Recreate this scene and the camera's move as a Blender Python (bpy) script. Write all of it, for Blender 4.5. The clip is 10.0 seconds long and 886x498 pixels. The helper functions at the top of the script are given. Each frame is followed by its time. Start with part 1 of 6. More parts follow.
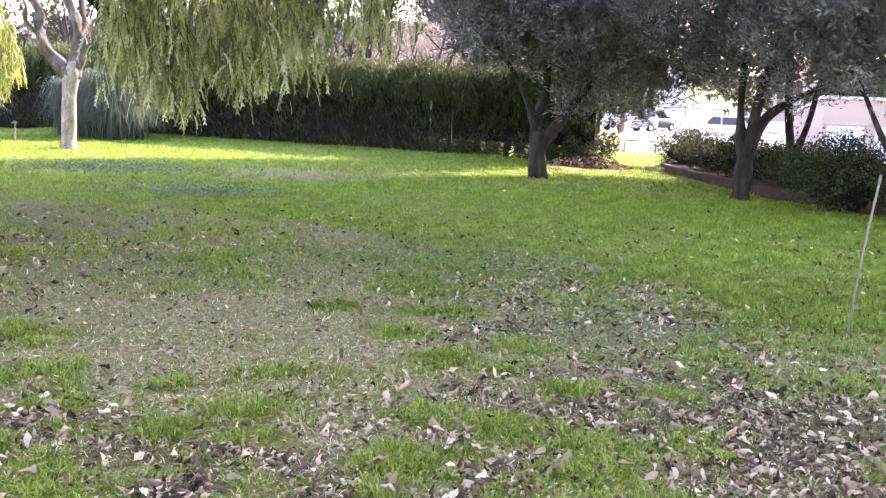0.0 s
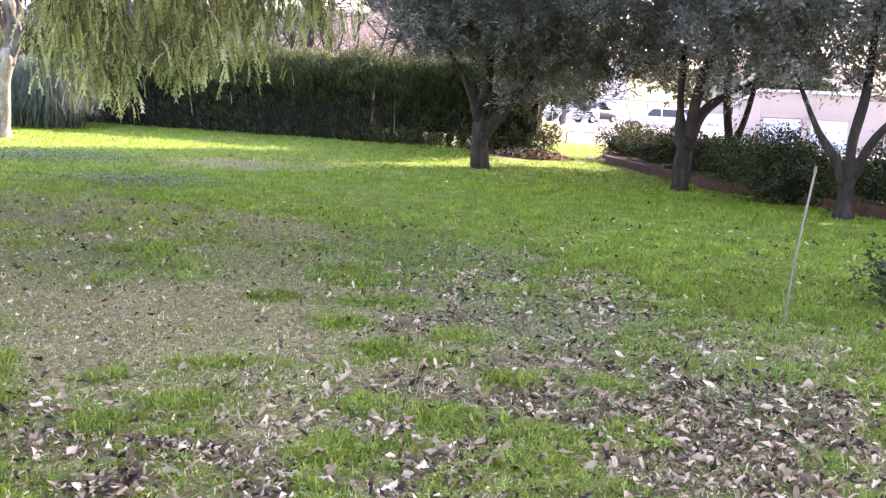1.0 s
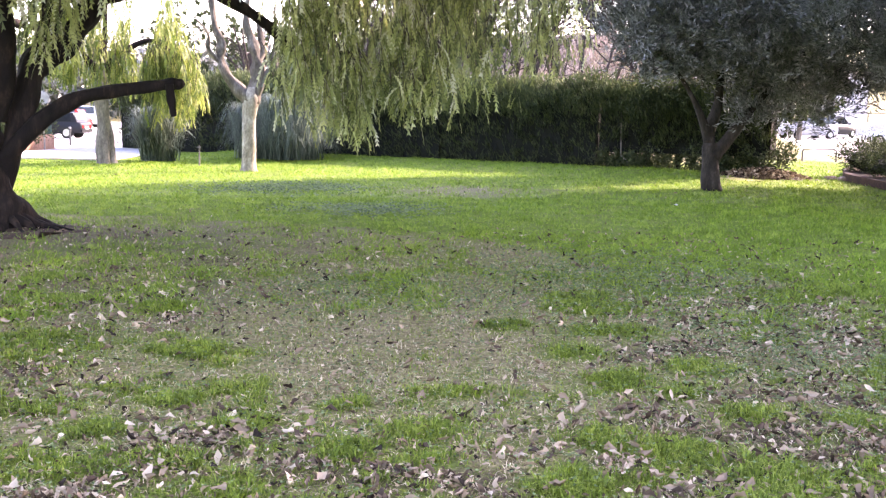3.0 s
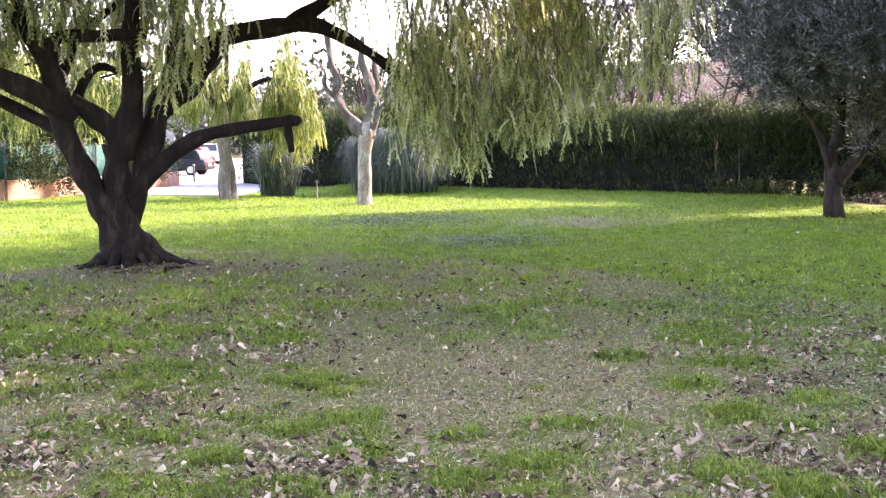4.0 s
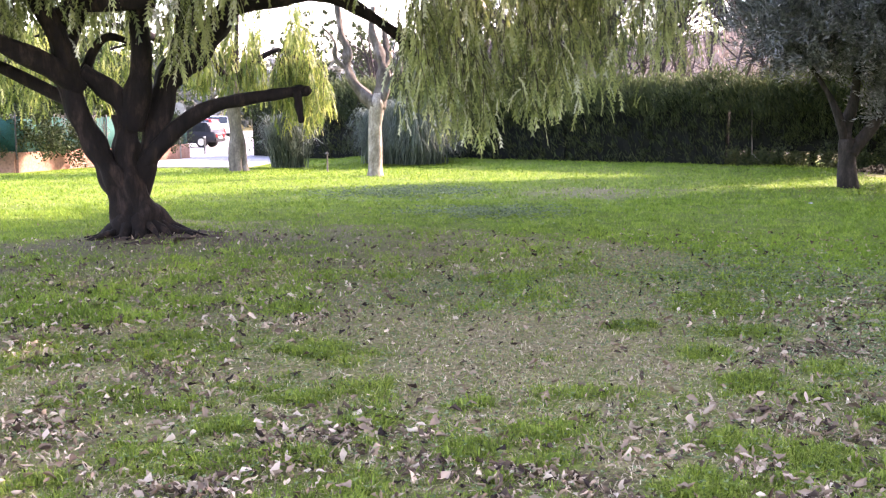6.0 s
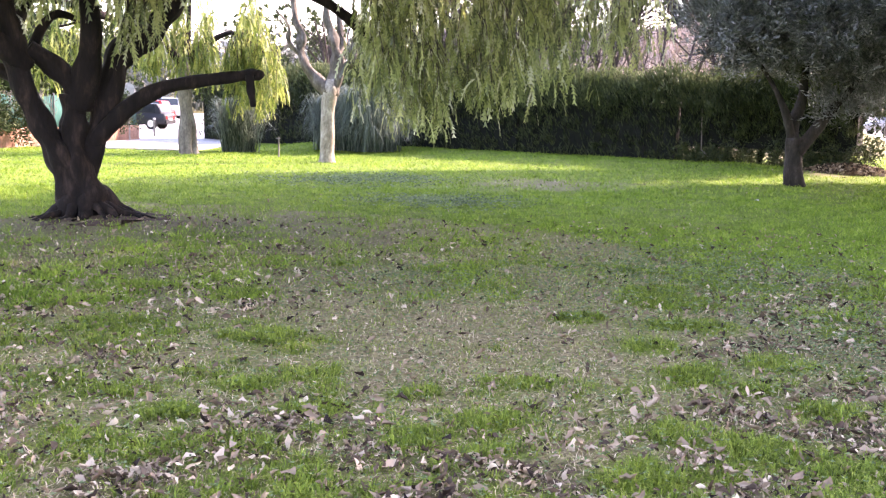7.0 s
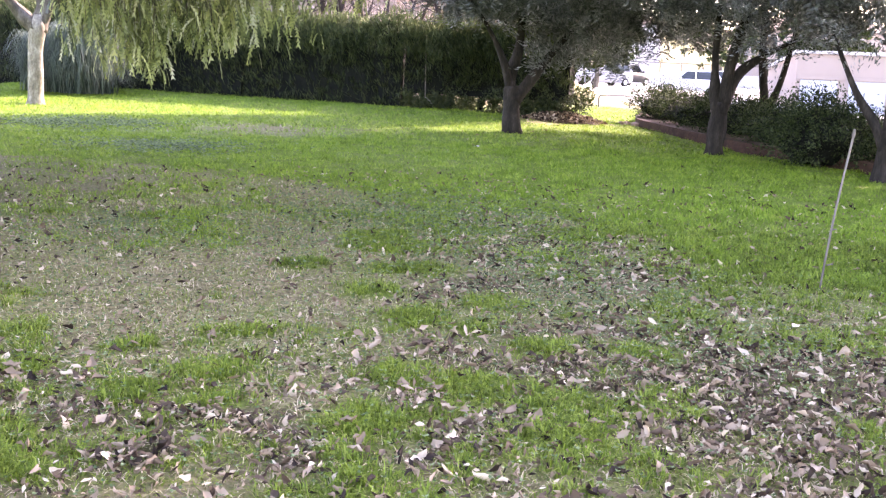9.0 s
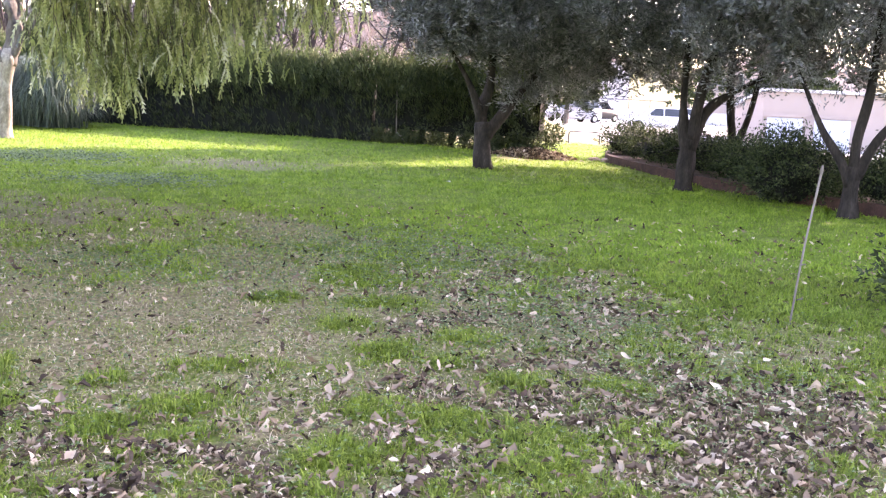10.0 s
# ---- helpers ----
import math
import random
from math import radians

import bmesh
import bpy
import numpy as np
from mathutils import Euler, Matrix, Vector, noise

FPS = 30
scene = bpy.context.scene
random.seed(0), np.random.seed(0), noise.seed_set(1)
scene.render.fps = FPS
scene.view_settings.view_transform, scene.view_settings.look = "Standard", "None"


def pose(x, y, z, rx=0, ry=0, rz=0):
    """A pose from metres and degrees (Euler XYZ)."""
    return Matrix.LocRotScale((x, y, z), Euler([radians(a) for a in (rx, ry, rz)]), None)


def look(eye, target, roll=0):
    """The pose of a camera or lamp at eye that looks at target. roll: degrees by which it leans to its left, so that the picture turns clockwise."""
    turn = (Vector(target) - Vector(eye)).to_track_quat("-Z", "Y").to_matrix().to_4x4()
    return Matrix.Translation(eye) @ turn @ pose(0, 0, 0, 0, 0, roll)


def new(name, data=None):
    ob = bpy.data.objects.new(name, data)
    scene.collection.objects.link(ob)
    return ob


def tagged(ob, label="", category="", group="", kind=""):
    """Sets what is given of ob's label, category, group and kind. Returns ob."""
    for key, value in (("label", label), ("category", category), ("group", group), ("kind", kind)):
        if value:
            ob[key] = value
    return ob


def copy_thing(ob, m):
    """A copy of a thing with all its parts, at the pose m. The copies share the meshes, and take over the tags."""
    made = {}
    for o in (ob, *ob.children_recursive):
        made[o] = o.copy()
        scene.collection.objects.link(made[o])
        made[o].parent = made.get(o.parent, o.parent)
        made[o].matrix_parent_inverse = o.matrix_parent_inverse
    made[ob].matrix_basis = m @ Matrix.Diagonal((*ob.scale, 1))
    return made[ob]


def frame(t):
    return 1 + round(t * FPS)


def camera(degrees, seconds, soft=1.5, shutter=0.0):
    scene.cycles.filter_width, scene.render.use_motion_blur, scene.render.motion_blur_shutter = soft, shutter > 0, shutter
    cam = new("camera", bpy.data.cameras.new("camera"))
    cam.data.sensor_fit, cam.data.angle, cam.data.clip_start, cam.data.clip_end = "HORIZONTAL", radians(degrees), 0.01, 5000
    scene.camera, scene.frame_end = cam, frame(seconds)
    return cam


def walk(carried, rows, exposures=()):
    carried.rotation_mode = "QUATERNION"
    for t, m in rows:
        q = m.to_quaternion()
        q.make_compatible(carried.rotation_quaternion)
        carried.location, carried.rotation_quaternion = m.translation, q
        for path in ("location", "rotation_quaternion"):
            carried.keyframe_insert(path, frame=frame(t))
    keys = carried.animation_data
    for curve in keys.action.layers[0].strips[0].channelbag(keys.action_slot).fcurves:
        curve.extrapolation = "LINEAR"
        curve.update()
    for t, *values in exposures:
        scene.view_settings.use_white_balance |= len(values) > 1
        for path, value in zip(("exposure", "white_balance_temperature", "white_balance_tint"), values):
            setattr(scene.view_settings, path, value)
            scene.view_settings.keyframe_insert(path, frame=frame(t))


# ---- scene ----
cam = camera(44.0, 10.0, soft=1.25)
PATH = [
    (0, (0.014, -0.02, 1.51), (0.166, 1.957, 1.253), 2.5),
    (0.5, (0.019, -0.002, 1.509), (0.213, 1.97, 1.238), 3.0),
    (1, (0.03, 0.008, 1.502), (0.286, 1.974, 1.233), 2.9),
    (1.5, (0.026, 0.009, 1.503), (0.268, 1.975, 1.227), 2.5),
    (2, (0.007, 0.005, 1.511), (0.128, 1.983, 1.236), 2.5),
    (2.5, (0.009, 0.006, 1.519), (0.009, 1.99, 1.269), 1.2),
    (3, (-0.011, -0.026, 1.55), (-0.166, 1.953, 1.31), 0.8),
    (3.2, (-0.024, -0.057, 1.569), (-0.252, 1.917, 1.349), 0.4),
    (4.3, (0.02, -0.047, 1.528), (-0.356, 1.909, 1.345), -0.6),
    (4.5, (-0.001, 0.008, 1.512), (-0.383, 1.962, 1.329), -0.8),
    (5, (-0.001, 0.005, 1.518), (-0.401, 1.954, 1.309), -0.7),
    (6.5, (0.006, 0.005, 1.524), (-0.343, 1.96, 1.283), 0.2),
    (7, (0.007, -0.001, 1.527), (-0.286, 1.961, 1.273), 1.1),
    (7.5, (0.011, -0.012, 1.544), (-0.217, 1.957, 1.274), 1.2),
    (8, (0.015, -0.026, 1.555), (-0.104, 1.948, 1.26), 2.0),
    (8.5, (0.024, 0.022, 1.523), (0.079, 1.993, 1.19), 3.2),
    (9, (0.049, 0.076, 1.502), (0.249, 2.038, 1.167), 2.5),
    (9.5, (0.045, 0.097, 1.493), (0.331, 2.053, 1.189), 2.3),
    (10, (0.033, 0.081, 1.495), (0.285, 2.047, 1.226), 2.8),
]
EXPOSURE = [(0.0, 3.42, 7350, 41), (1.5, 3.44, 7350, 41), (2.5, 3.40, 7350, 41), (3.2, 3.26, 7350, 41), (4.5, 3.18, 7350, 41), (6.5, 3.20, 7350, 41), (8.0, 3.38, 7350, 41), (9.0, 3.44, 7350, 41), (10.0, 3.42, 7350, 41)]
walk(cam, [(t, look(eye, target, roll)) for t, eye, target, roll in PATH], EXPOSURE)

# ---- world and sun ----
SUN_AZ, SUN_EL = radians(51), radians(30)
world = bpy.data.worlds.new("sky")
scene.world = world
world.use_nodes = True
wn = world.node_tree
wn.nodes.clear()
sky = wn.nodes.new("ShaderNodeTexSky")
sky.sky_type = "NISHITA"
sky.sun_disc = False
sky.sun_elevation, sky.sun_rotation = SUN_EL, SUN_AZ
sky.air_density, sky.dust_density, sky.ozone_density = 1.0, 1.2, 0.8
wb = wn.nodes.new("ShaderNodeBackground")
wb.inputs["Strength"].default_value = 0.15
wo = wn.nodes.new("ShaderNodeOutputWorld")
wn.links.new(sky.outputs[0], wb.inputs[0])
wn.links.new(wb.outputs[0], wo.inputs[0])
sun = bpy.data.lights.new("sun", "SUN")
sun.energy, sun.angle, sun.color = 2.55, radians(0.55), (1.0, 0.93, 0.82)
s_ob = new("sun", sun)
s_dir = Vector((math.sin(SUN_AZ) * math.cos(SUN_EL), math.cos(SUN_AZ) * math.cos(SUN_EL), math.sin(SUN_EL)))
s_ob.matrix_world = look(s_dir * 60, (0, 0, 0))

rng = np.random.default_rng(7)


# ---- materials ----
def material(name, stops, scale=6.0, detail=5.0, rough=0.85, bump=0.3, bump_scale=None, island=0.0, stretch=(1, 1, 1),
             metal=0.0, glow=0.0, translucent=0.0, fine=None, spec=0.3, tone=0.0):
    """Noise-mottled surface: stops are (position, rgb); island adds per-piece change of value; translucent adds light through leaves."""
    m = bpy.data.materials.new(name)
    m.use_nodes = True
    nt = m.node_tree
    b = nt.nodes["Principled BSDF"]
    out = nt.nodes["Material Output"]
    co = nt.nodes.new("ShaderNodeTexCoord")
    mp = nt.nodes.new("ShaderNodeMapping")
    mp.inputs["Scale"].default_value = stretch
    nt.links.new(co.outputs["Object"], mp.inputs[0])
    nz = nt.nodes.new("ShaderNodeTexNoise")
    nz.inputs["Scale"].default_value, nz.inputs["Detail"].default_value, nz.inputs["Roughness"].default_value = scale, detail, 0.62
    nt.links.new(mp.outputs[0], nz.inputs["Vector"])
    fac = nz.outputs["Fac"]
    if island:
        geo = nt.nodes.new("ShaderNodeNewGeometry")
        mx = nt.nodes.new("ShaderNodeMix")
        mx.inputs[0].default_value = island
        nt.links.new(fac, mx.inputs[2])
        nt.links.new(geo.outputs["Random Per Island"], mx.inputs[3])
        fac = mx.outputs[0]
    if tone:
        at = nt.nodes.new("ShaderNodeAttribute")
        at.attribute_name = "tone"
        mt = nt.nodes.new("ShaderNodeMix")
        mt.inputs[0].default_value = tone
        nt.links.new(fac, mt.inputs[2])
        nt.links.new(at.outputs["Fac"], mt.inputs[3])
        fac = mt.outputs[0]
    ramp = nt.nodes.new("ShaderNodeValToRGB")
    els = ramp.color_ramp.elements
    while len(els) < len(stops):
        els.new(0.5)
    for e, (p, c) in zip(els, stops):
        e.position, e.color = p, (*c, 1)
    nt.links.new(fac, ramp.inputs[0])
    col = ramp.outputs[0]
    if fine:
        n2 = nt.nodes.new("ShaderNodeTexNoise")
        n2.inputs["Scale"].default_value, n2.inputs["Detail"].default_value = fine, 4.0
        nt.links.new(mp.outputs[0], n2.inputs["Vector"])
        mr = nt.nodes.new("ShaderNodeMapRange")
        mr.inputs[1].default_value, mr.inputs[2].default_value, mr.inputs[3].default_value, mr.inputs[4].default_value = 0.3, 0.7, 0.72, 1.25
        nt.links.new(n2.outputs["Fac"], mr.inputs[0])
        mul = nt.nodes.new("ShaderNodeVectorMath")
        mul.operation = "SCALE"
        nt.links.new(col, mul.inputs[0])
        nt.links.new(mr.outputs[0], mul.inputs["Scale"])
        col = mul.outputs[0]
    nt.links.new(col, b.inputs["Base Color"])
    b.inputs["Roughness"].default_value, b.inputs["Metallic"].default_value = rough, metal
    b.inputs["Specular IOR Level"].default_value = spec
    if bump:
        bp = nt.nodes.new("ShaderNodeBump")
        bp.inputs["Strength"].default_value, bp.inputs["Distance"].default_value = bump, 0.02
        n3 = nt.nodes.new("ShaderNodeTexNoise")
        n3.inputs["Scale"].default_value, n3.inputs["Detail"].default_value = bump_scale or scale * 3, 6.0
        nt.links.new(mp.outputs[0], n3.inputs["Vector"])
        nt.links.new(n3.outputs["Fac"], bp.inputs["Height"])
        nt.links.new(bp.outputs[0], b.inputs["Normal"])
    if translucent:
        tr = nt.nodes.new("ShaderNodeBsdfTranslucent")
        nt.links.new(col, tr.inputs["Color"])
        ms = nt.nodes.new("ShaderNodeMixShader")
        ms.inputs[0].default_value = translucent
        nt.links.new(b.outputs[0], ms.inputs[1])
        nt.links.new(tr.outputs[0], ms.inputs[2])
        nt.links.new(ms.outputs[0], out.inputs["Surface"])
    return m


M = {}
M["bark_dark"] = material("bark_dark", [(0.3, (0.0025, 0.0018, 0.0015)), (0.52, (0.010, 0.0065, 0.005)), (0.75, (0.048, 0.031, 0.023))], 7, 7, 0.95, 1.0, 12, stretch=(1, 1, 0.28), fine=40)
M["bark_pale"] = material("bark_pale", [(0.3, (0.10, 0.085, 0.062)), (0.5, (0.24, 0.215, 0.17)), (0.75, (0.46, 0.43, 0.37))], 5, 6, 0.9, 0.4, 18, stretch=(1, 1, 0.5), fine=30)
M["bark_grey"] = material("bark_grey", [(0.3, (0.075, 0.066, 0.055)), (0.55, (0.17, 0.152, 0.128)), (0.8, (0.31, 0.285, 0.245))], 5, 6, 0.95, 0.6, 16, stretch=(1, 1, 0.4), fine=30)
M["bark_pollard"] = material("bark_pollard", [(0.3, (0.04, 0.034, 0.027)), (0.52, (0.11, 0.097, 0.08)), (0.8, (0.26, 0.235, 0.20))], 5, 6, 0.95, 0.8, 16, stretch=(1, 1, 0.5), fine=30)
M["bark_olive"] = material("bark_olive", [(0.3, (0.010, 0.008, 0.006)), (0.55, (0.030, 0.025, 0.020)), (0.8, (0.085, 0.072, 0.058))], 6, 7, 0.95, 0.9, 18, stretch=(1, 1, 0.35), fine=35)
M["twig"] = material("twig", [(0.3, (0.022, 0.017, 0.015)), (0.7, (0.075, 0.058, 0.052))], 9, 4, 0.9, 0.3)
# ramp paints shaded olive, lit yellow-green and pale sky glints leaf by leaf
M["pepper_leaf"] = material("pepper_leaf", [(0.2, (0.034, 0.052, 0.022)), (0.36, (0.125, 0.165, 0.060)), (0.50, (0.29, 0.345, 0.115)), (0.62, (0.50, 0.545, 0.22)), (0.76, (0.74, 0.75, 0.62))], 0.9, 3, 0.34, 0, tone=0.7, translucent=0.5, spec=0.6)
# darker, less translucent copy of pepper_leaf, so the crown blocks more light
M["pepper_leaf_shade"] = material("pepper_leaf_shade", [(0.3, (0.018, 0.026, 0.012)), (0.5, (0.05, 0.066, 0.026)), (0.72, (0.12, 0.145, 0.055))], 2.0, 3, 0.5, 0, island=0.5, translucent=0.15, spec=0.4)
# pepper leaf for the roadside tree, its sunlit yellow put into the colour
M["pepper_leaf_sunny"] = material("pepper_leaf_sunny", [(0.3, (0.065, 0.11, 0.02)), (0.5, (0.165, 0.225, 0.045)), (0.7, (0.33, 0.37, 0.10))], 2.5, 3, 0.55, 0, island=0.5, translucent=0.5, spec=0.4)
M["olive_leaf"] = material("olive_leaf", [(0.28, (0.020, 0.025, 0.018)), (0.45, (0.072, 0.084, 0.070)), (0.58, (0.18, 0.192, 0.18)), (0.74, (0.40, 0.41, 0.40))], 1.7, 4, 0.5, 0, island=0.16, translucent=0.15, spec=0.5)
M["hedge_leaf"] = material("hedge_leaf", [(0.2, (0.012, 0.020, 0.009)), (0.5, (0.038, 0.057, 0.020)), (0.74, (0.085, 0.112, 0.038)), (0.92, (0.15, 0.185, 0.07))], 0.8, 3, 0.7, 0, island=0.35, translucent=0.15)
# paler copy of hedge_leaf: light on the hedge top put into the colour
M["hedge_leaf_lit"] = material("hedge_leaf_lit", [(0.2, (0.026, 0.040, 0.016)), (0.5, (0.075, 0.105, 0.038)), (0.8, (0.175, 0.215, 0.085))], 0.9, 3, 0.7, 0, island=0.35, translucent=0.2)
# near-black colour standing in for the shade inside hedge and shrubs
M["inner_shade"] = material("inner_shade", [(0.3, (0.002, 0.003, 0.002)), (0.7, (0.009, 0.011, 0.006))], 7, 5, 0.95, 0.8)
M["shrub_leaf"] = material("shrub_leaf", [(0.2, (0.012, 0.020, 0.009)), (0.5, (0.032, 0.052, 0.018)), (0.8, (0.08, 0.11, 0.042)), (0.95, (0.13, 0.15, 0.075))], 1.2, 3, 0.75, 0, island=0.6, translucent=0.15, spec=0.2)
M["pampas_leaf"] = material("pampas_leaf", [(0.2, (0.022, 0.040, 0.028)), (0.5, (0.070, 0.105, 0.075)), (0.85, (0.20, 0.25, 0.19))], 1.0, 3, 0.5, 0, island=0.7, translucent=0.2)
M["grass"] = material("grass", [(0.2, (0.050, 0.088, 0.010)), (0.5, (0.150, 0.240, 0.024)), (0.75, (0.25, 0.350, 0.048)), (0.95, (0.45, 0.49, 0.15))], 2.2, 4, 0.6, 0, island=0.58, translucent=0.35)
M["grass_dry"] = material("grass_dry", [(0.2, (0.16, 0.137, 0.06)), (0.55, (0.44, 0.375, 0.215)), (0.9, (0.68, 0.60, 0.42))], 1.2, 4, 0.8, 0, island=0.85, translucent=0.25)
M["turf"] = material("turf", [(0.28, (0.042, 0.092, 0.007)), (0.46, (0.150, 0.268, 0.021)), (0.60, (0.255, 0.395, 0.043)), (0.76, (0.44, 0.52, 0.13))], 2.6, 6, 0.6, 0, island=0.25, translucent=0.35)
M["clover"] = material("clover", [(0.2, (0.045, 0.085, 0.026)), (0.55, (0.135, 0.215, 0.080)), (0.9, (0.30, 0.38, 0.19))], 1.1, 4, 0.5, 0, island=0.6, translucent=0.25)
M["dead_leaf"] = material("dead_leaf", [(0.12, (0.022, 0.013, 0.008)), (0.36, (0.115, 0.078, 0.050)), (0.60, (0.27, 0.200, 0.132)), (0.78, (0.42, 0.33, 0.232)), (0.92, (0.64, 0.54, 0.40))], 3, 4, 0.75, 0.2, 40, island=0.85, translucent=0.1)
M["soil"] = material("soil", [(0.3, (0.024, 0.014, 0.008)), (0.7, (0.105, 0.066, 0.042))], 9, 6, 0.95, 1.0, 24, fine=30)
M["concrete_road"] = material("concrete_road", [(0.3, (0.34, 0.33, 0.315)), (0.7, (0.46, 0.45, 0.435))], 0.5, 7, 0.9, 0.2, 20, fine=8)
M["terracotta"] = material("terracotta", [(0.3, (0.27, 0.145, 0.10)), (0.7, (0.40, 0.235, 0.17))], 1.3, 6, 0.9, 0.3, 25, fine=12)
M["brick"] = material("brick", [(0.3, (0.030, 0.014, 0.010)), (0.7, (0.075, 0.038, 0.026))], 3, 5, 0.9, 0.5, 30, fine=20)
M["mesh_green"] = material("mesh_green", [(0.3, (0.006, 0.05, 0.04)), (0.7, (0.014, 0.10, 0.078))], 2.0, 5, 0.8, 0.3, 60, fine=25)
M["steel"] = material("steel", [(0.3, (0.30, 0.30, 0.30)), (0.7, (0.46, 0.46, 0.45))], 8, 4, 0.4, 0.1, metal=0.7)
M["dark_steel"] = material("dark_steel", [(0.3, (0.06, 0.06, 0.06)), (0.7, (0.13, 0.13, 0.13))], 8, 4, 0.5, 0.1, metal=0.5)
M["wood_stake"] = material("wood_stake", [(0.3, (0.10, 0.085, 0.072)), (0.7, (0.24, 0.215, 0.19))], 10, 5, 0.9, 0.5, stretch=(1, 1, 0.15))
M["plaster"] = material("plaster", [(0.3, (0.39, 0.32, 0.275)), (0.7, (0.43, 0.355, 0.31))], 0.5, 4, 0.9, 0.05, 30)
M["plaster_white"] = material("plaster_white", [(0.3, (0.50, 0.49, 0.47)), (0.7, (0.58, 0.57, 0.55))], 0.9, 5, 0.9, 0.15, 30, fine=10)
M["door_paint"] = material("door_paint", [(0.3, (0.52, 0.56, 0.62)), (0.7, (0.60, 0.63, 0.69))], 2, 4, 0.6, 0.1)
M["roof_tile"] = material("roof_tile", [(0.3, (0.36, 0.27, 0.22)), (0.7, (0.46, 0.36, 0.30))], 3, 5, 0.9, 0.5, island=0.4)
M["bank_stone"] = material("bank_stone", [(0.3, (0.24, 0.17, 0.145)), (0.7, (0.46, 0.36, 0.31))], 1.5, 6, 0.95, 0.8, 8)
M["scrub"] = material("scrub", [(0.15, (0.16, 0.125, 0.105)), (0.5, (0.34, 0.275, 0.24)), (0.85, (0.56, 0.48, 0.43))], 0.5, 4, 0.9, 0, island=0.5, translucent=0.2)
M["tyre"] = material("tyre", [(0.3, (0.012, 0.012, 0.012)), (0.7, (0.03, 0.03, 0.03))], 20, 3, 0.85, 0.2)
M["rim"] = material("rim", [(0.3, (0.45, 0.45, 0.46)), (0.7, (0.6, 0.6, 0.6))], 8, 2, 0.35, 0, metal=0.8)
M["car_glass"] = material("car_glass", [(0.3, (0.015, 0.018, 0.02)), (0.7, (0.03, 0.034, 0.036))], 2, 2, 0.08, 0, spec=0.6)
M["lamp_red"] = material("lamp_red", [(0.3, (0.35, 0.01, 0.01)), (0.7, (0.5, 0.02, 0.015))], 5, 2, 0.25, 0)
M["lamp_clear"] = material("lamp_clear", [(0.3, (0.7, 0.7, 0.7)), (0.7, (0.85, 0.85, 0.85))], 5, 2, 0.15, 0)
M["plate"] = material("plate", [(0.3, (0.7, 0.7, 0.68)), (0.7, (0.8, 0.8, 0.78))], 5, 2, 0.5, 0)


def paint(name, c):
    m = material(name, [(0.3, tuple(v * 0.9 for v in c)), (0.7, c)], 1.5, 3, 0.45, 0, spec=0.25)
    m.node_tree.nodes["Principled BSDF"].inputs["Coat Weight"].default_value = 0.08
    return m


# ---- small mesh helpers ----
def mesh_from(name, V, F, mat, smooth=False, tone=None):
    me = bpy.data.meshes.new(name)
    V = np.asarray(V, np.float32)
    if isinstance(F, np.ndarray):
        n, k = F.shape
        me.vertices.add(len(V))
        me.vertices.foreach_set("co", V.ravel())
        me.loops.add(n * k)
        me.loops.foreach_set("vertex_index", F.astype(np.int32).ravel())
        me.polygons.add(n)
        me.polygons.foreach_set("loop_start", np.arange(0, n * k, k, dtype=np.int32))
        me.update(calc_edges=True)
    else:
        me.from_pydata([tuple(map(float, v)) for v in V], [], F)
        me.update()
    me.materials.append(mat)
    if tone is not None:
        me.attributes.new("tone", "FLOAT", "POINT").data.foreach_set("value", np.asarray(tone, np.float32))
    if smooth:
        me.polygons.foreach_set("use_smooth", np.ones(len(me.polygons), bool))
    return me


def bm_mesh(name, bm, mat, smooth=False):
    bmesh.ops.recalc_face_normals(bm, faces=bm.faces)
    me = bpy.data.meshes.new(name)
    bm.to_mesh(me)
    bm.free()
    me.materials.append(mat)
    if smooth:
        me.polygons.foreach_set("use_smooth", np.ones(len(me.polygons), bool))
    return me


def part(name, me, parent, label="", at=None):
    ob = new(name, me)
    ob.parent = parent
    if at is not None:
        ob.matrix_basis = at
    if label:
        ob["label"] = label
    return ob


def thing(name, label, category, group="", kind="", at=None, data=None):
    ob = new(name, data)
    if at is not None:
        ob.matrix_basis = at
    return tagged(ob, label, category, group, kind)


def box(bm, lo, hi, bevel=0.0):
    m = Matrix.LocRotScale([(a + b) / 2 for a, b in zip(lo, hi)], None, [b - a for a, b in zip(lo, hi)])
    r = bmesh.ops.create_cube(bm, size=1, matrix=m)
    if bevel:
        es = {e for v in r["verts"] for e in v.link_edges}
        bmesh.ops.bevel(bm, geom=list(es), offset=bevel, segments=2, affect="EDGES", profile=0.6)
    return bm


def box_mesh(name, lo, hi, mat, bevel=0.0):
    return bm_mesh(name, box(bmesh.new(), lo, hi, bevel), mat)


def spline(P, n):
    """Catmull-Rom through the points, n samples a span."""
    P = np.asarray(P, float)
    Q = np.vstack([2 * P[0] - P[1], P, 2 * P[-1] - P[-2]])
    out = []
    for i in range(len(P) - 1):
        a, b, c, d = Q[i:i + 4]
        for t in np.linspace(0, 1, n, endpoint=False):
            out.append(0.5 * ((2 * b) + (c - a) * t + (2 * a - 5 * b + 4 * c - d) * t * t + (3 * b - a - 3 * c + d) * t ** 3))
    out.append(P[-1])
    return np.array(out)


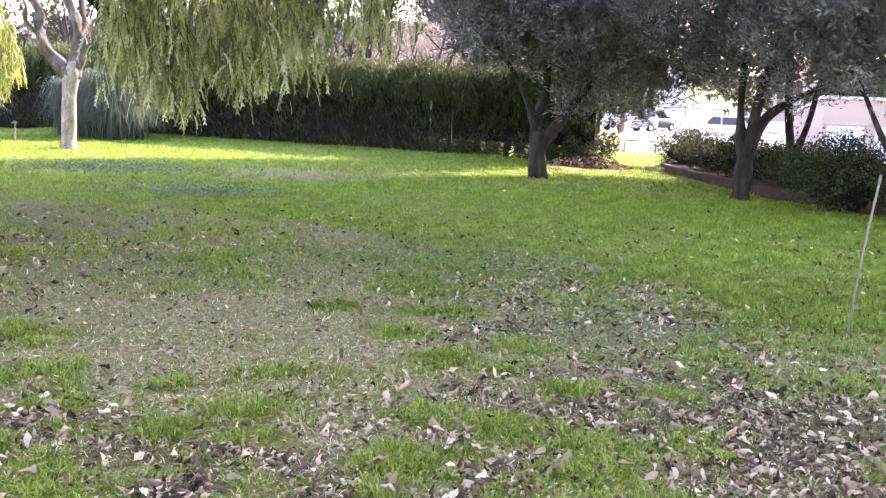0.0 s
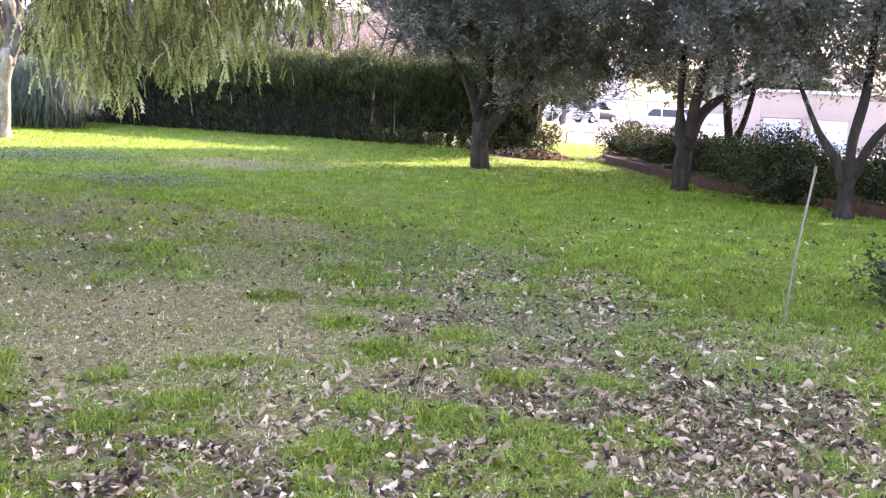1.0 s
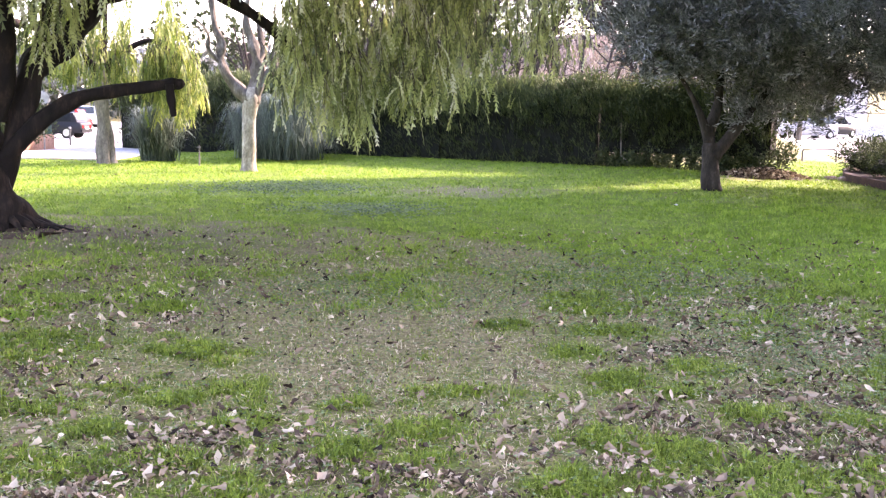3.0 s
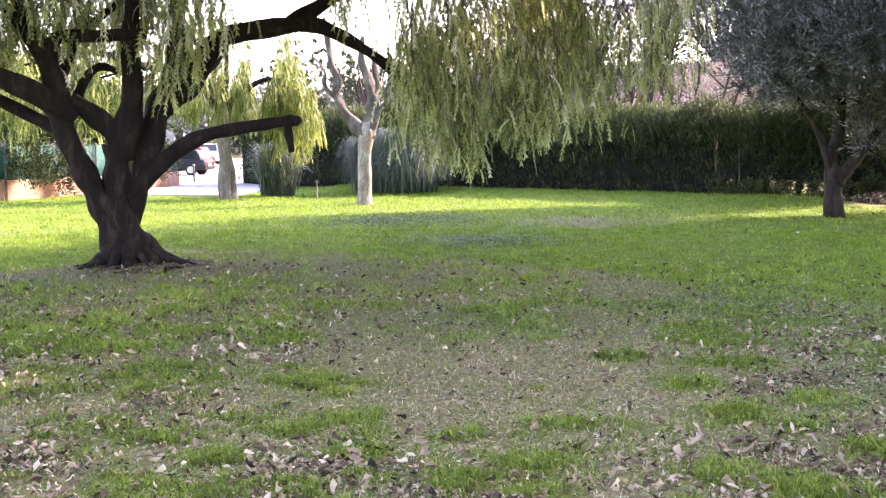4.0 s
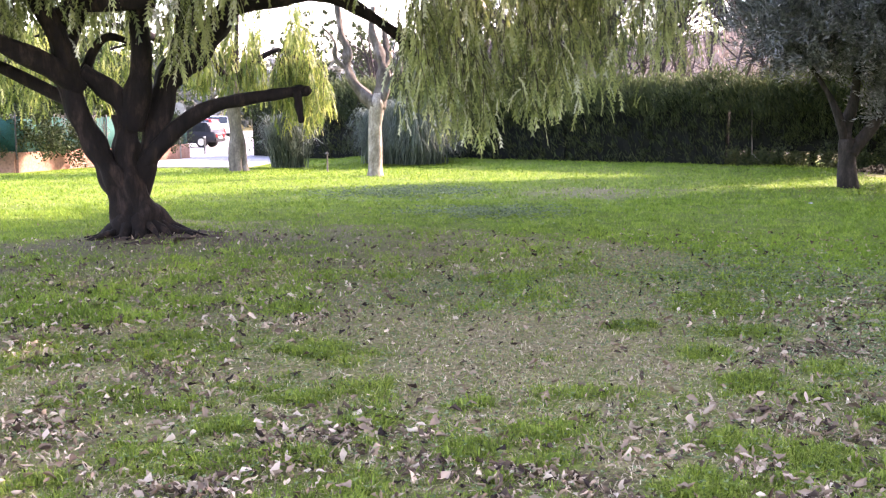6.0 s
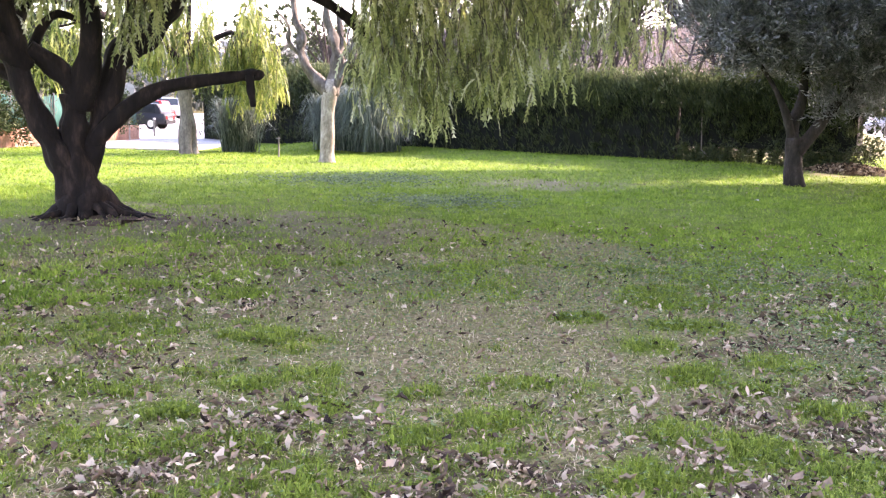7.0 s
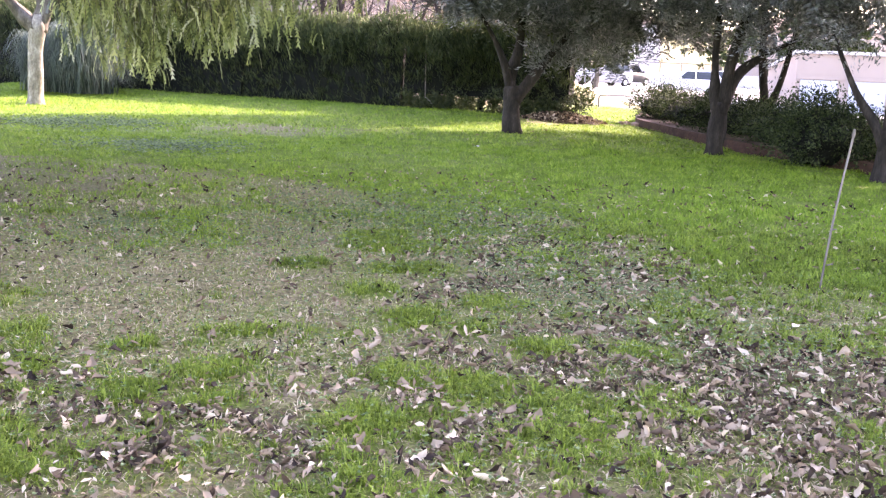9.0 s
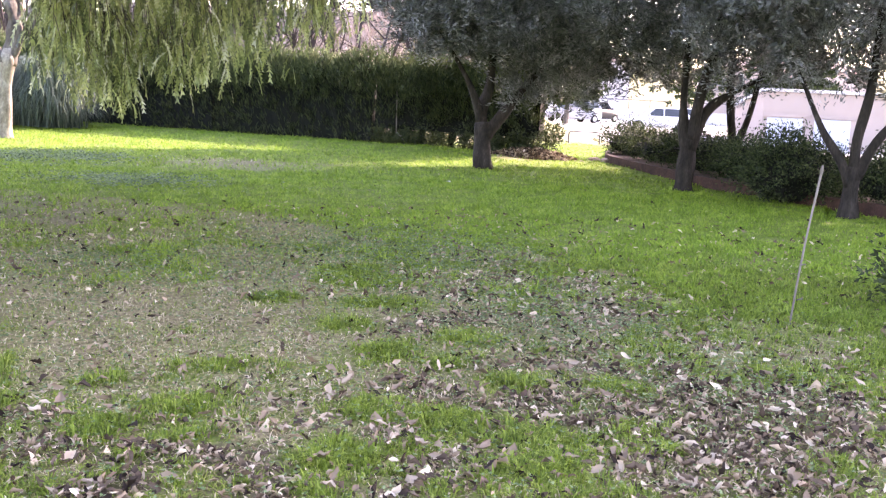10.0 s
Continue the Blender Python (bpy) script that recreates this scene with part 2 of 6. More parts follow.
def tube(P, R, sides=10, n=6, lump=0.08, seed=0, cap=True):
    """A limb: points with radii, smoothed, with an uneven round section."""
    r = np.random.default_rng(seed)
    K = spline(np.c_[np.asarray(P, float), np.asarray(R, float)], n)
    C, rad = K[:, :3], np.maximum(K[:, 3], 0.002)
    T = np.gradient(C, axis=0)
    T /= np.linalg.norm(T, axis=1)[:, None] + 1e-9
    ref = np.array([0.3, 1.0, 0.1]) if abs(T[0][1]) < 0.8 else np.array([1.0, 0.2, 0.1])
    V, F = [], []
    ang = np.linspace(0, 2 * np.pi, sides, endpoint=False)
    ph = r.random(4) * 6.3
    for i in range(len(C)):
        ref = ref - T[i] * (ref @ T[i])
        ref /= np.linalg.norm(ref)
        bi = np.cross(T[i], ref)
        s = i * 0.35
        wob = 1 + lump * (np.sin(3 * ang + ph[0] + s * 0.6) * 0.6 + np.sin(5 * ang + ph[1] - s * 0.9) * 0.5 + np.sin(2 * ang + ph[2] + s) * 0.5) + lump * 0.6 * np.sin(s * 1.7 + ph[3])
        V.append(C[i] + rad[i] * wob[:, None] * (np.cos(ang)[:, None] * ref + np.sin(ang)[:, None] * bi))
    V = np.vstack(V)
    for i in range(len(C) - 1):
        for j in range(sides):
            F.append((i * sides + j, i * sides + (j + 1) % sides, (i + 1) * sides + (j + 1) % sides, (i + 1) * sides + j))
    if cap:
        F.append(tuple(range(sides))[::-1])
        F.append(tuple((len(C) - 1) * sides + j for j in range(sides)))
    return V, F


def tube_mesh(name, P, R, mat, **k):
    V, F = tube(P, R, **k)
    return mesh_from(name, V, F, mat, smooth=True)


def join(parts):
    V, F, o = [], [], 0
    for v, f in parts:
        V.append(v)
        F += [tuple(i + o for i in q) for q in f]
        o += len(v)
    return np.vstack(V), F


def unit(v):
    return v / (np.linalg.norm(v, axis=-1, keepdims=True) + 1e-9)


def leaf_quads(O, D, S, L, W, bend=0.0):
    """Pointed leaves: base O, direction D, side S, length L, width W (arrays). Four corners each, one face."""
    L, W = np.asarray(L)[..., None], np.asarray(W)[..., None]
    N = np.cross(D, S)
    a = O
    b = O + D * L * 0.45 + S * W * 0.5 + N * L * bend
    c = O + D * L
    d = O + D * L * 0.45 - S * W * 0.5 + N * L * bend
    V = np.stack([a, b, c, d], -2).reshape(-1, 3)
    F = np.arange(len(V)).reshape(-1, 4)
    return V, F


def rand_dirs(r, n):
    return unit(r.normal(size=(n, 3)))


# ---- ground ----
def fbm(x, y, seed, scale):
    """Smooth value noise for arrays."""
    r = np.random.default_rng(seed)
    out, amp, tot = np.zeros_like(x, dtype=float), 1.0, 0.0
    for o in range(3):
        g = r.random((64, 64))
        u, v = x * scale * 2 ** o + 100.3, y * scale * 2 ** o + 57.7
        i, j = np.floor(u).astype(int), np.floor(v).astype(int)
        a, b = u - i, v - j
        a, b = a * a * (3 - 2 * a), b * b * (3 - 2 * b)
        i0, i1, j0, j1 = i % 64, (i + 1) % 64, j % 64, (j + 1) % 64
        out += amp * (g[i0, j0] * (1 - a) * (1 - b) + g[i1, j0] * a * (1 - b) + g[i0, j1] * (1 - a) * b + g[i1, j1] * a * b)
        tot += amp
        amp *= 0.5
    return out / tot


def smooth(a, b, x):
    t = np.clip((x - a) / (b - a), 0, 1)
    return t * t * (3 - 2 * t)


def height(x, y):
    x, y = np.asarray(x, float), np.asarray(y, float)
    near = 1 - smooth(30, 45, np.hypot(x, y))
    h = near * (0.05 * (fbm(x, y, 3, 0.9) - 0.5) + 0.03 * (fbm(x, y, 4, 3.0) - 0.5))
    h += np.maximum(0, y - 45) * 0.008 * (1 - smooth(150, 300, y))
    # planted bank behind the hedge
    bank = smooth(44, 63, y + 0.45 * x) * smooth(-15, -10, x) * (1 - smooth(4, 14, x))
    h += 5.6 * bank * (0.85 + 0.3 * fbm(x, y, 5, 0.12))
    h += 26 * smooth(110, 330, np.hypot(x, y)) * fbm(x, y, 6, 0.006)
    # the lawn lifts a little towards the hedge
    h += 0.13 * smooth(29.0, 34.5, y + 0.594 * x) * (1 - smooth(3.5, 6.5, x)) * smooth(-13.2, -11.0, x) * (1 - smooth(36, 42, y + 0.594 * x))
    # mound at the foot of the pepper tree
    h += 0.10 * np.exp(-((x + 6.4) ** 2 + (y - 13.2) ** 2) / 1.3)
    return h


# tussocks: x, y, radius
TUSSOCKS = [
    (-2.87, 8.35, 0.26), (-2.21, 6.87, 0.3), (-1.6, 5.92, 0.15), (-0.18, 8.06, 0.22), (0.46, 9.39, 0.34), (0.61, 7.92, 0.34), (0.55, 6.43, 0.24), (1.08, 6.84, 0.25),
    (1.09, 4.79, 0.27), (-0.51, 5.22, 0.22), (-0.37, 6.04, 0.16), (-0.85, 4.79, 0.19), (0.85, 6.16, 0.16), (1.19, 5.75, 0.2), (-2.07, 5.03, 0.18), (-1.0, 5.73, 0.17),
]
TUSSOCKS_2 = [
    (0.19, 4.5, 0.22), (-1.12, 3.95, 0.2), (0.3, 7.2, 0.22), (2.9, 8.63, 0.34), (2.94, 7.93, 0.3), (2.97, 10.86, 0.55), (0.75, 5.05, 0.28), (0.55, 8.9, 0.4), (-0.45, 4.75, 0.15),
    (1.7, 5.65, 0.2), (-1.45, 5.25, 0.2), (-1.9, 5.6, 0.18), (0.35, 5.2, 0.2), (1.05, 4.4, 0.25), (2.2, 9.8, 0.4), (1.4, 9.9, 0.3), (-3.4, 7.0, 0.3), (-3.9, 8.6, 0.35),
]
# drifts of fallen leaves: x, y, radius
DRIFTS = [
    (-1.67, 4.68, 0.18), (-1.38, 4.96, 0.22), (-0.95, 4.52, 0.17), (-0.58, 4.47, 0.18), (-0.06, 4.18, 0.22), (-0.25, 4.38, 0.15), (-1.87, 4.08, 0.25), (-1.69, 4.47, 0.14), (0.65, 4.26, 0.18),
    (1.64, 5.05, 0.4), (-0.64, 5.86, 0.13), (-2.59, 7.92, 0.18), (-2.64, 7.56, 0.2), (-0.69, 4.01, 0.2), (0.22, 5.46, 0.17), (0.7, 5.34, 0.2), (1.26, 5.34, 0.2),
    (-2.9, 6.22, 0.3), (-0.26, 4.85, 0.12), (0.46, 4.76, 0.15), (2.3, 5.2, 0.6), (0.57, 7.02, 0.2), (0.95, 7.4, 0.25), (1.71, 10.3, 0.5),
]
# worn straw-coloured ground and dark bare ground: x, y, radius
WORN = [(-0.77, 7.59, 0.7), (-0.95, 6.64, 0.55), (-0.49, 9.75, 0.6), (-1.96, 11.02, 0.5), (-0.34, 12.6, 0.8), (-1.32, 7.08, 0.5), (0.04, 6.86, 0.3), (-1.5, 23.4, 1.7), (-1.75, 7.78, 0.35), (-1.9, 9.3, 0.6), (-1.2, 22.4, 1.4)]
BARE = [(-2.59, 9.47, 0.5), (-4.0, 9.4, 0.35), (-3.24, 8.12, 0.35), (2.3, 5.0, 0.5), (-5.4, 13.3, 0.8), (-6.5, 12.8, 0.9), (5.6, 29.4, 1.0), (-3.4, 11.2, 0.4)]


def spots(x, y, places):
    out = np.zeros_like(x, dtype=float)
    for px, py, r in places:
        out = np.maximum(out, np.exp(-(((x - px) ** 2 + (y - py) ** 2) / (r * r)) ** 1.5))
    return out


def lawn(x, y):
    """Greenness, dryness and litter of the lawn, each 0 to 1."""
    n1, n2, n3, n4, n5 = fbm(x, y, 11, 0.55), fbm(x, y, 12, 1.7), fbm(x, y, 13, 0.8), fbm(x, y, 15, 4.2), fbm(x, y, 14, 2.6)
    tuft = smooth(0.45, 0.60, n4)
    near = 1 - smooth(5.2, 6.3, y - 0.2 * x + 1.2 * (n2 - 0.5))
    worn_zone = np.exp(-(((x + 1.5) / 2.5) ** 4 + ((y - 9.0) / 3.6) ** 4))
    drift_zone = np.exp(-(((x - 1.75 - 0.1 * (y - 7)) / 1.15) ** 4 + ((y - 7.0) / 3.3) ** 4))
    clump = np.maximum(spots(x, y, TUSSOCKS), spots(x, y, TUSSOCKS_2)) * smooth(0.30, 0.48, n4 + 0.12)
    worn, bare, drift = spots(x, y, WORN), spots(x, y, BARE), spots(x, y, DRIFTS)
    g = 0.14 - 0.02 * worn_zone + tuft * (0.36 - 0.12 * worn_zone - 0.10 * drift_zone) + 0.6 * (n2 - 0.5) + 0.35 * (n1 - 0.5) + 0.06 * near
    g = g - 0.25 * worn - 0.5 * bare - 0.4 * drift * (1 - tuft)
    g = np.maximum(g, 0.9 * clump)
    k = 0.50 + 0.08 * worn_zone + 0.30 * worn + 0.9 * (n3 - 0.5) - 0.35 * clump - 0.4 * bare - 0.12 * near
    gaps = smooth(0.40, 0.62, n5)
    q = 0.10 + near * (0.24 + 0.32 * gaps) * (1.15 - 0.8 * tuft) + drift_zone * (0.38 + 0.16 * gaps) * (1.1 - 0.6 * tuft) + 0.75 * drift * (1.15 - 0.5 * tuft) + 0.12 * bare
    left = smooth(1.8, 3.0, -x) * (1 - smooth(8.5, 12.5, y))
    q = q * (1 - 0.55 * worn_zone)
    q = (q + 0.22 * left * (0.4 + gaps)) * (1 - 0.75 * clump)
    # thick even turf towards the bed and the hedge
    edge = np.interp(y, [4, 6, 8.5, 10.5, 11.2, 13.2, 14.5, 16.0, 17.0], [3.1, 3.1, 2.95, 2.4, 1.3, -0.4, -2.0, -5.0, -30.0])
    lush = smooth(-0.5, 0.9, x - edge + 1.6 * (n2 - 0.5))
    lush = np.maximum(lush, smooth(0.0, 1.2, -7.4 - x) * smooth(11.5, 13.5, y))
    lush = lush * (1 - 0.9 * np.exp(-((x + 1.3) ** 2 + (y - 23.0) ** 2) / 4.0)) * (1 - 0.85 * bare)
    g = g + lush * (0.86 + 0.5 * (n2 - 0.5) + 0.25 * (n4 - 0.5) - g)
    k, q = k * (1 - 0.85 * lush), q * (1 - 0.88 * lush)
    return np.clip(g, 0, 1), np.clip(k, 0, 1), np.clip(q, 0, 1)


def axis(fine_lo, fine_hi, step, lo, hi):
    a = list(np.arange(fine_lo, fine_hi + 1e-6, step))
    s, v = step, fine_hi
    while v < hi:
        s *= 1.16
        v += s
        a.append(min(v, hi))
    s, v = step, fine_lo
    while v > lo:
        s *= 1.16
        v -= s
        a.insert(0, max(v, lo))
    return np.array(a)


def ground_material():
    """Soil and thatch under turf: two sizes of patches, with fine fleck."""
    m = bpy.data.materials.new("lawn_ground")
    m.use_nodes = True
    nt = m.node_tree
    b = nt.nodes["Principled BSDF"]
    co = nt.nodes.new("ShaderNodeTexCoord")

    def noise_node(scale, detail=5):
        n = nt.nodes.new("ShaderNodeTexNoise")
        n.inputs["Scale"].default_value, n.inputs["Detail"].default_value, n.inputs["Roughness"].default_value = scale, detail, 0.65
        nt.links.new(co.outputs["Object"], n.inputs["Vector"])
        return n.outputs["Fac"]

    def ramp(fac, stops):
        r = nt.nodes.new("ShaderNodeValToRGB")
        els = r.color_ramp.elements
        while len(els) < len(stops):
            els.new(0.5)
        for e, (p, c) in zip(els, stops):
            e.position, e.color = p, (*c, 1)
        nt.links.new(fac, r.inputs[0])
        return r.outputs[0]

    soil = ramp(noise_node(28, 6), [(0.3, (0.062, 0.054, 0.027)), (0.5, (0.205, 0.180, 0.095)), (0.72, (0.42, 0.365, 0.22))])
    turf = ramp(noise_node(34, 6), [(0.3, (0.036, 0.070, 0.006)), (0.5, (0.104, 0.180, 0.015)), (0.72, (0.190, 0.285, 0.032))])
    # leaf mould, darkened to carry the shade under tree and leaves too
    mould_shade = ramp(noise_node(40, 6), [(0.3, (0.012, 0.008, 0.005)), (0.5, (0.045, 0.032, 0.022)), (0.72, (0.115, 0.086, 0.060))])
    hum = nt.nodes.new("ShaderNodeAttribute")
    hum.attribute_name = "humus_shade"
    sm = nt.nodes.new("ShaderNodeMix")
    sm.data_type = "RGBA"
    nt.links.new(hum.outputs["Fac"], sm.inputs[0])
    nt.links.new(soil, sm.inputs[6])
    nt.links.new(mould_shade, sm.inputs[7])
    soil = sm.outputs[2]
    att = nt.nodes.new("ShaderNodeAttribute")
    att.attribute_name = "turf"
    add = nt.nodes.new("ShaderNodeMath")
    add.operation = "ADD"
    nt.links.new(att.outputs["Fac"], add.inputs[0])
    mr = nt.nodes.new("ShaderNodeMapRange")
    mr.inputs[1].default_value, mr.inputs[2].default_value, mr.inputs[3].default_value, mr.inputs[4].default_value = 0.3, 0.7, -0.3, 0.3
    nt.links.new(noise_node(4, 6), mr.inputs[0])
    nt.links.new(mr.outputs[0], add.inputs[1])
    cl = nt.nodes.new("ShaderNodeClamp")
    nt.links.new(add.outputs[0], cl.inputs[0])
    mx = nt.nodes.new("ShaderNodeMix")
    mx.data_type = "RGBA"
    nt.links.new(cl.outputs[0], mx.inputs[0])
    nt.links.new(soil, mx.inputs[6])
    nt.links.new(turf, mx.inputs[7])
    nt.links.new(mx.outputs[2], b.inputs["Base Color"])
    b.inputs["Roughness"].default_value = 0.95
    b.inputs["Specular IOR Level"].default_value = 0.15
    bp = nt.nodes.new("ShaderNodeBump")
    bp.inputs["Strength"].default_value, bp.inputs["Distance"].default_value = 0.8, 0.03
    nt.links.new(noise_node(45, 6), bp.inputs["Height"])
    nt.links.new(bp.outputs[0], b.inputs["Normal"])
    return m


GX, GY = axis(-13, 10, 0.2, -420, 420), axis(2.5, 34, 0.2, -420, 420)
gx, gy = np.meshgrid(GX, GY)
gz = height(gx, gy)
nx, ny = len(GX), len(GY)
idx = np.arange(nx * ny).reshape(ny, nx)
GF = np.stack([idx[:-1, :-1], idx[:-1, 1:], idx[1:, 1:], idx[1:, :-1]], -1).reshape(-1, 4)
g_me = mesh_from("ground", np.c_[gx.ravel(), gy.ravel(), gz.ravel()], GF, ground_material(), smooth=True)
turf_at = g_me.attributes.new("turf", "FLOAT", "POINT")
far = np.hypot(gx, gy)
tv = lawn(gx, gy)[0] * 1.0 + 0.05 - 0.12 * lawn(gx, gy)[1]
tv = np.where(np.hypot(gx, gy) > 75, 0.8, tv)
tv = np.where((gy + 0.45 * gx > 42) & ~((gx > 6.5) & (gx < 13) & (gy < 42)), 0.12 + 0.5 * (fbm(gx, gy, 21, 0.2) - 0.4), tv)
hum_at = g_me.attributes.new("humus_shade", "FLOAT", "POINT")
# brown earth below the pepper tree, with the canopy's shade put into it
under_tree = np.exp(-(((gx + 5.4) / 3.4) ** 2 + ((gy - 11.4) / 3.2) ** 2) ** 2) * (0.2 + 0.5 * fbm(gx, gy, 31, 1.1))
# litter patches: decayed leaves plus painted shade in the gaps between them
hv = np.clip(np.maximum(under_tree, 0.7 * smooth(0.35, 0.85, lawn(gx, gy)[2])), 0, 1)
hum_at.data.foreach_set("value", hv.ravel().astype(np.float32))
turf_at.data.foreach_set("value", tv.ravel().astype(np.float32))
tagged(new("ground", g_me), "patchy green lawn with worn dry earth and fallen leaves", "lawn", kind="structure")


def slab(name, pts, z, mat, label, cat):
    """A paved sheet laid over the ground, with a visible edge."""
    bm = bmesh.new()
    top = [bm.verts.new((x, y, float(height(x, y)) * 0 + z + max(0, y - 45) * 0.008)) for x, y in pts]
    bot = [bm.verts.new((v.co.x, v.co.y, v.co.z - 0.25)) for v in top]
    bm.faces.new(top)
    for i in range(len(top)):
        j = (i + 1) % len(top)
        bm.faces.new((top[i], bot[i], bot[j], top[j]))
    return tagged(new(name, bm_mesh(name, bm, mat)), label, cat, kind="structure")


slab("road", [(-19.0, 34.4), (-13.4, 34.0), (-14.5, 45), (-14.5, 140), (-70, 140), (-44, 80), (-27, 55), (-19.0, 43)], 0.05, M["concrete_road"], "pale sunlit concrete access road beside the lawn", "road")
slab("road_2", [(9.0, 42.8), (13.6, 41.2), (60, 28), (120, 60), (120, 150), (8, 150), (8.4, 60)], 0.06, M["concrete_road"], "bright concrete parking road beyond the lawn", "road")


# ---- trees ----
def facing(x, y):
    """Pose at a place on the ground whose local y axis points away from the origin."""
    return pose(x, y, float(height(x, y)), 0, 0, math.degrees(math.atan2(-x, y)))


def limb_points(uz, depth):
    """Points of a limb from its profile (sideways, up) and its depth at both ends."""
    n = len(uz)
    return [(u, depth[0] + (depth[1] - depth[0]) * i / (n - 1), z) for i, (u, z) in enumerate(uz)]


def radii(a, b, n):
    return list(np.linspace(a, b, n))


def feathers(strands, seed, leaf=0.3, step=0.08, teeth=6, width=0.034):
    """Hanging twigs with feathery leaves: each leaf a drooping rib with slanting leaflets on both sides."""
    r = np.random.default_rng(seed)
    O, D, L, tone = [], [], [], []
    for P in strands:
        seg = np.linalg.norm(np.diff(P, axis=0), axis=1)
        s = np.r_[0, np.cumsum(seg)]
        ts = np.arange(0.05, s[-1], step) + 0.3 * step * r.random()
        q = np.stack([np.interp(ts, s, P[:, i]) for i in range(3)], -1)
        a = r.random() * 6.28 + np.arange(len(ts)) * 2.4 + 0.5 * r.normal(size=len(ts))
        d = np.stack([np.cos(a), np.sin(a), -0.25 - 0.8 * r.random(len(ts))], -1)
        O.append(q + 0.015 * r.normal(size=q.shape))
        D.append(unit(d))
        L.append(leaf * (0.5 + 0.65 * r.random(len(ts))))
        tone.append(np.clip(0.25 + 0.5 * r.random() + 0.3 * (r.random(len(ts)) - 0.5), 0, 1))
    O, D, L, tone = np.vstack(O), np.vstack(D), np.concatenate(L), np.concatenate(tone)
    n = len(O)
    S = unit(np.cross(D, unit(0.7 * rand_dirs(r, n) + [0, 0, 1.0])))
    k = np.linspace(0, 1, teeth + 1)
    rib = O[:, None] + D[:, None] * (L[:, None] * (k - 0.35 * k ** 2))[..., None]
    rib[..., 2] -= (L[:, None] * k ** 2) * (0.55 + 0.4 * r.random((n, 1)))
    m = k[:-1] + 0.5 / teeth
    prof = width * (0.55 + 1.2 * m * (1.25 - m)) * (L / leaf)[:, None] * (0.7 + 0.6 * r.random((n, teeth)))
    ahead = (rib[:, 1:] - rib[:, :-1]) * 1.35
    V = np.concatenate([rib, rib[:, :-1] + ahead + S[:, None] * prof[..., None], rib[:, :-1] + ahead - S[:, None] * prof[..., None]], 1)
    per = 3 * teeth + 1
    i = np.arange(teeth)
    one = np.concatenate([np.stack([i, i + 1, teeth + 1 + i], -1), np.stack([i + 1, i, 2 * teeth + 1 + i], -1)])
    F = (np.arange(n)[:, None, None] * per + one[None]).reshape(-1, 3)
    return V.reshape(-1, 3), F, np.repeat(tone, per)


def strand(r, top, length, drift=0.34):
    n = max(4, int(length / 0.15))
    t = np.linspace(0, 1, n)
    out = rand_dirs(r, 1)[0] * [1, 1, 0]
    sway = out * drift * length
    sway = sway + np.array([0.16 if top[0] > 1.5 else -0.1, 0, 0]) * length
    P = np.array(top) + np.outer(np.sqrt(t) * 0.8, sway)
    P[:, 2] -= length * t ** 1.15
    P[:, :2] += 0.03 * np.cumsum(r.normal(size=(n, 2)), 0) * 0.6
    return P


def strands_of(seed, zones):
    """zones: count, u range, depth range, top range, lowest tip at either end of the u range, shortest and longest."""
    r = np.random.default_rng(seed)
    out = []
    for n, (u0, u1), (v0, v1), (z0, z1), (t0, t1), (l0, l1) in zones:
        # bunches of a few strands each, with gaps between
        for _ in range(max(1, n // 5)):
            k = r.random()
            u, v, z = u0 + (u1 - u0) * k, v0 + (v1 - v0) * r.random(), z0 + (z1 - z0) * r.random()
            tip = t0 + (t1 - t0) * k
            L = min(l0 + (l1 - l0) * r.random(), z - tip - 0.3 * r.random())
            for _ in range(5):
                q = L * (0.65 + 0.4 * r.random())
                if q > 0.2:
                    out.append(strand(r, (u + 0.17 * r.normal(), v + 0.17 * r.normal(), z + 0.1 * r.normal()), min(q, z - tip), 0.24))
    return out


def twig_mesh(name, strands, mat, rad=0.005, every=1):
    return mesh_from(name, *join([tube(P[::2] if len(P) > 5 else P, radii(rad, rad * 0.4, len(P[::2] if len(P) > 5 else P)), sides=4, n=1, lump=0, cap=False) for P in strands[::every]]), mat)


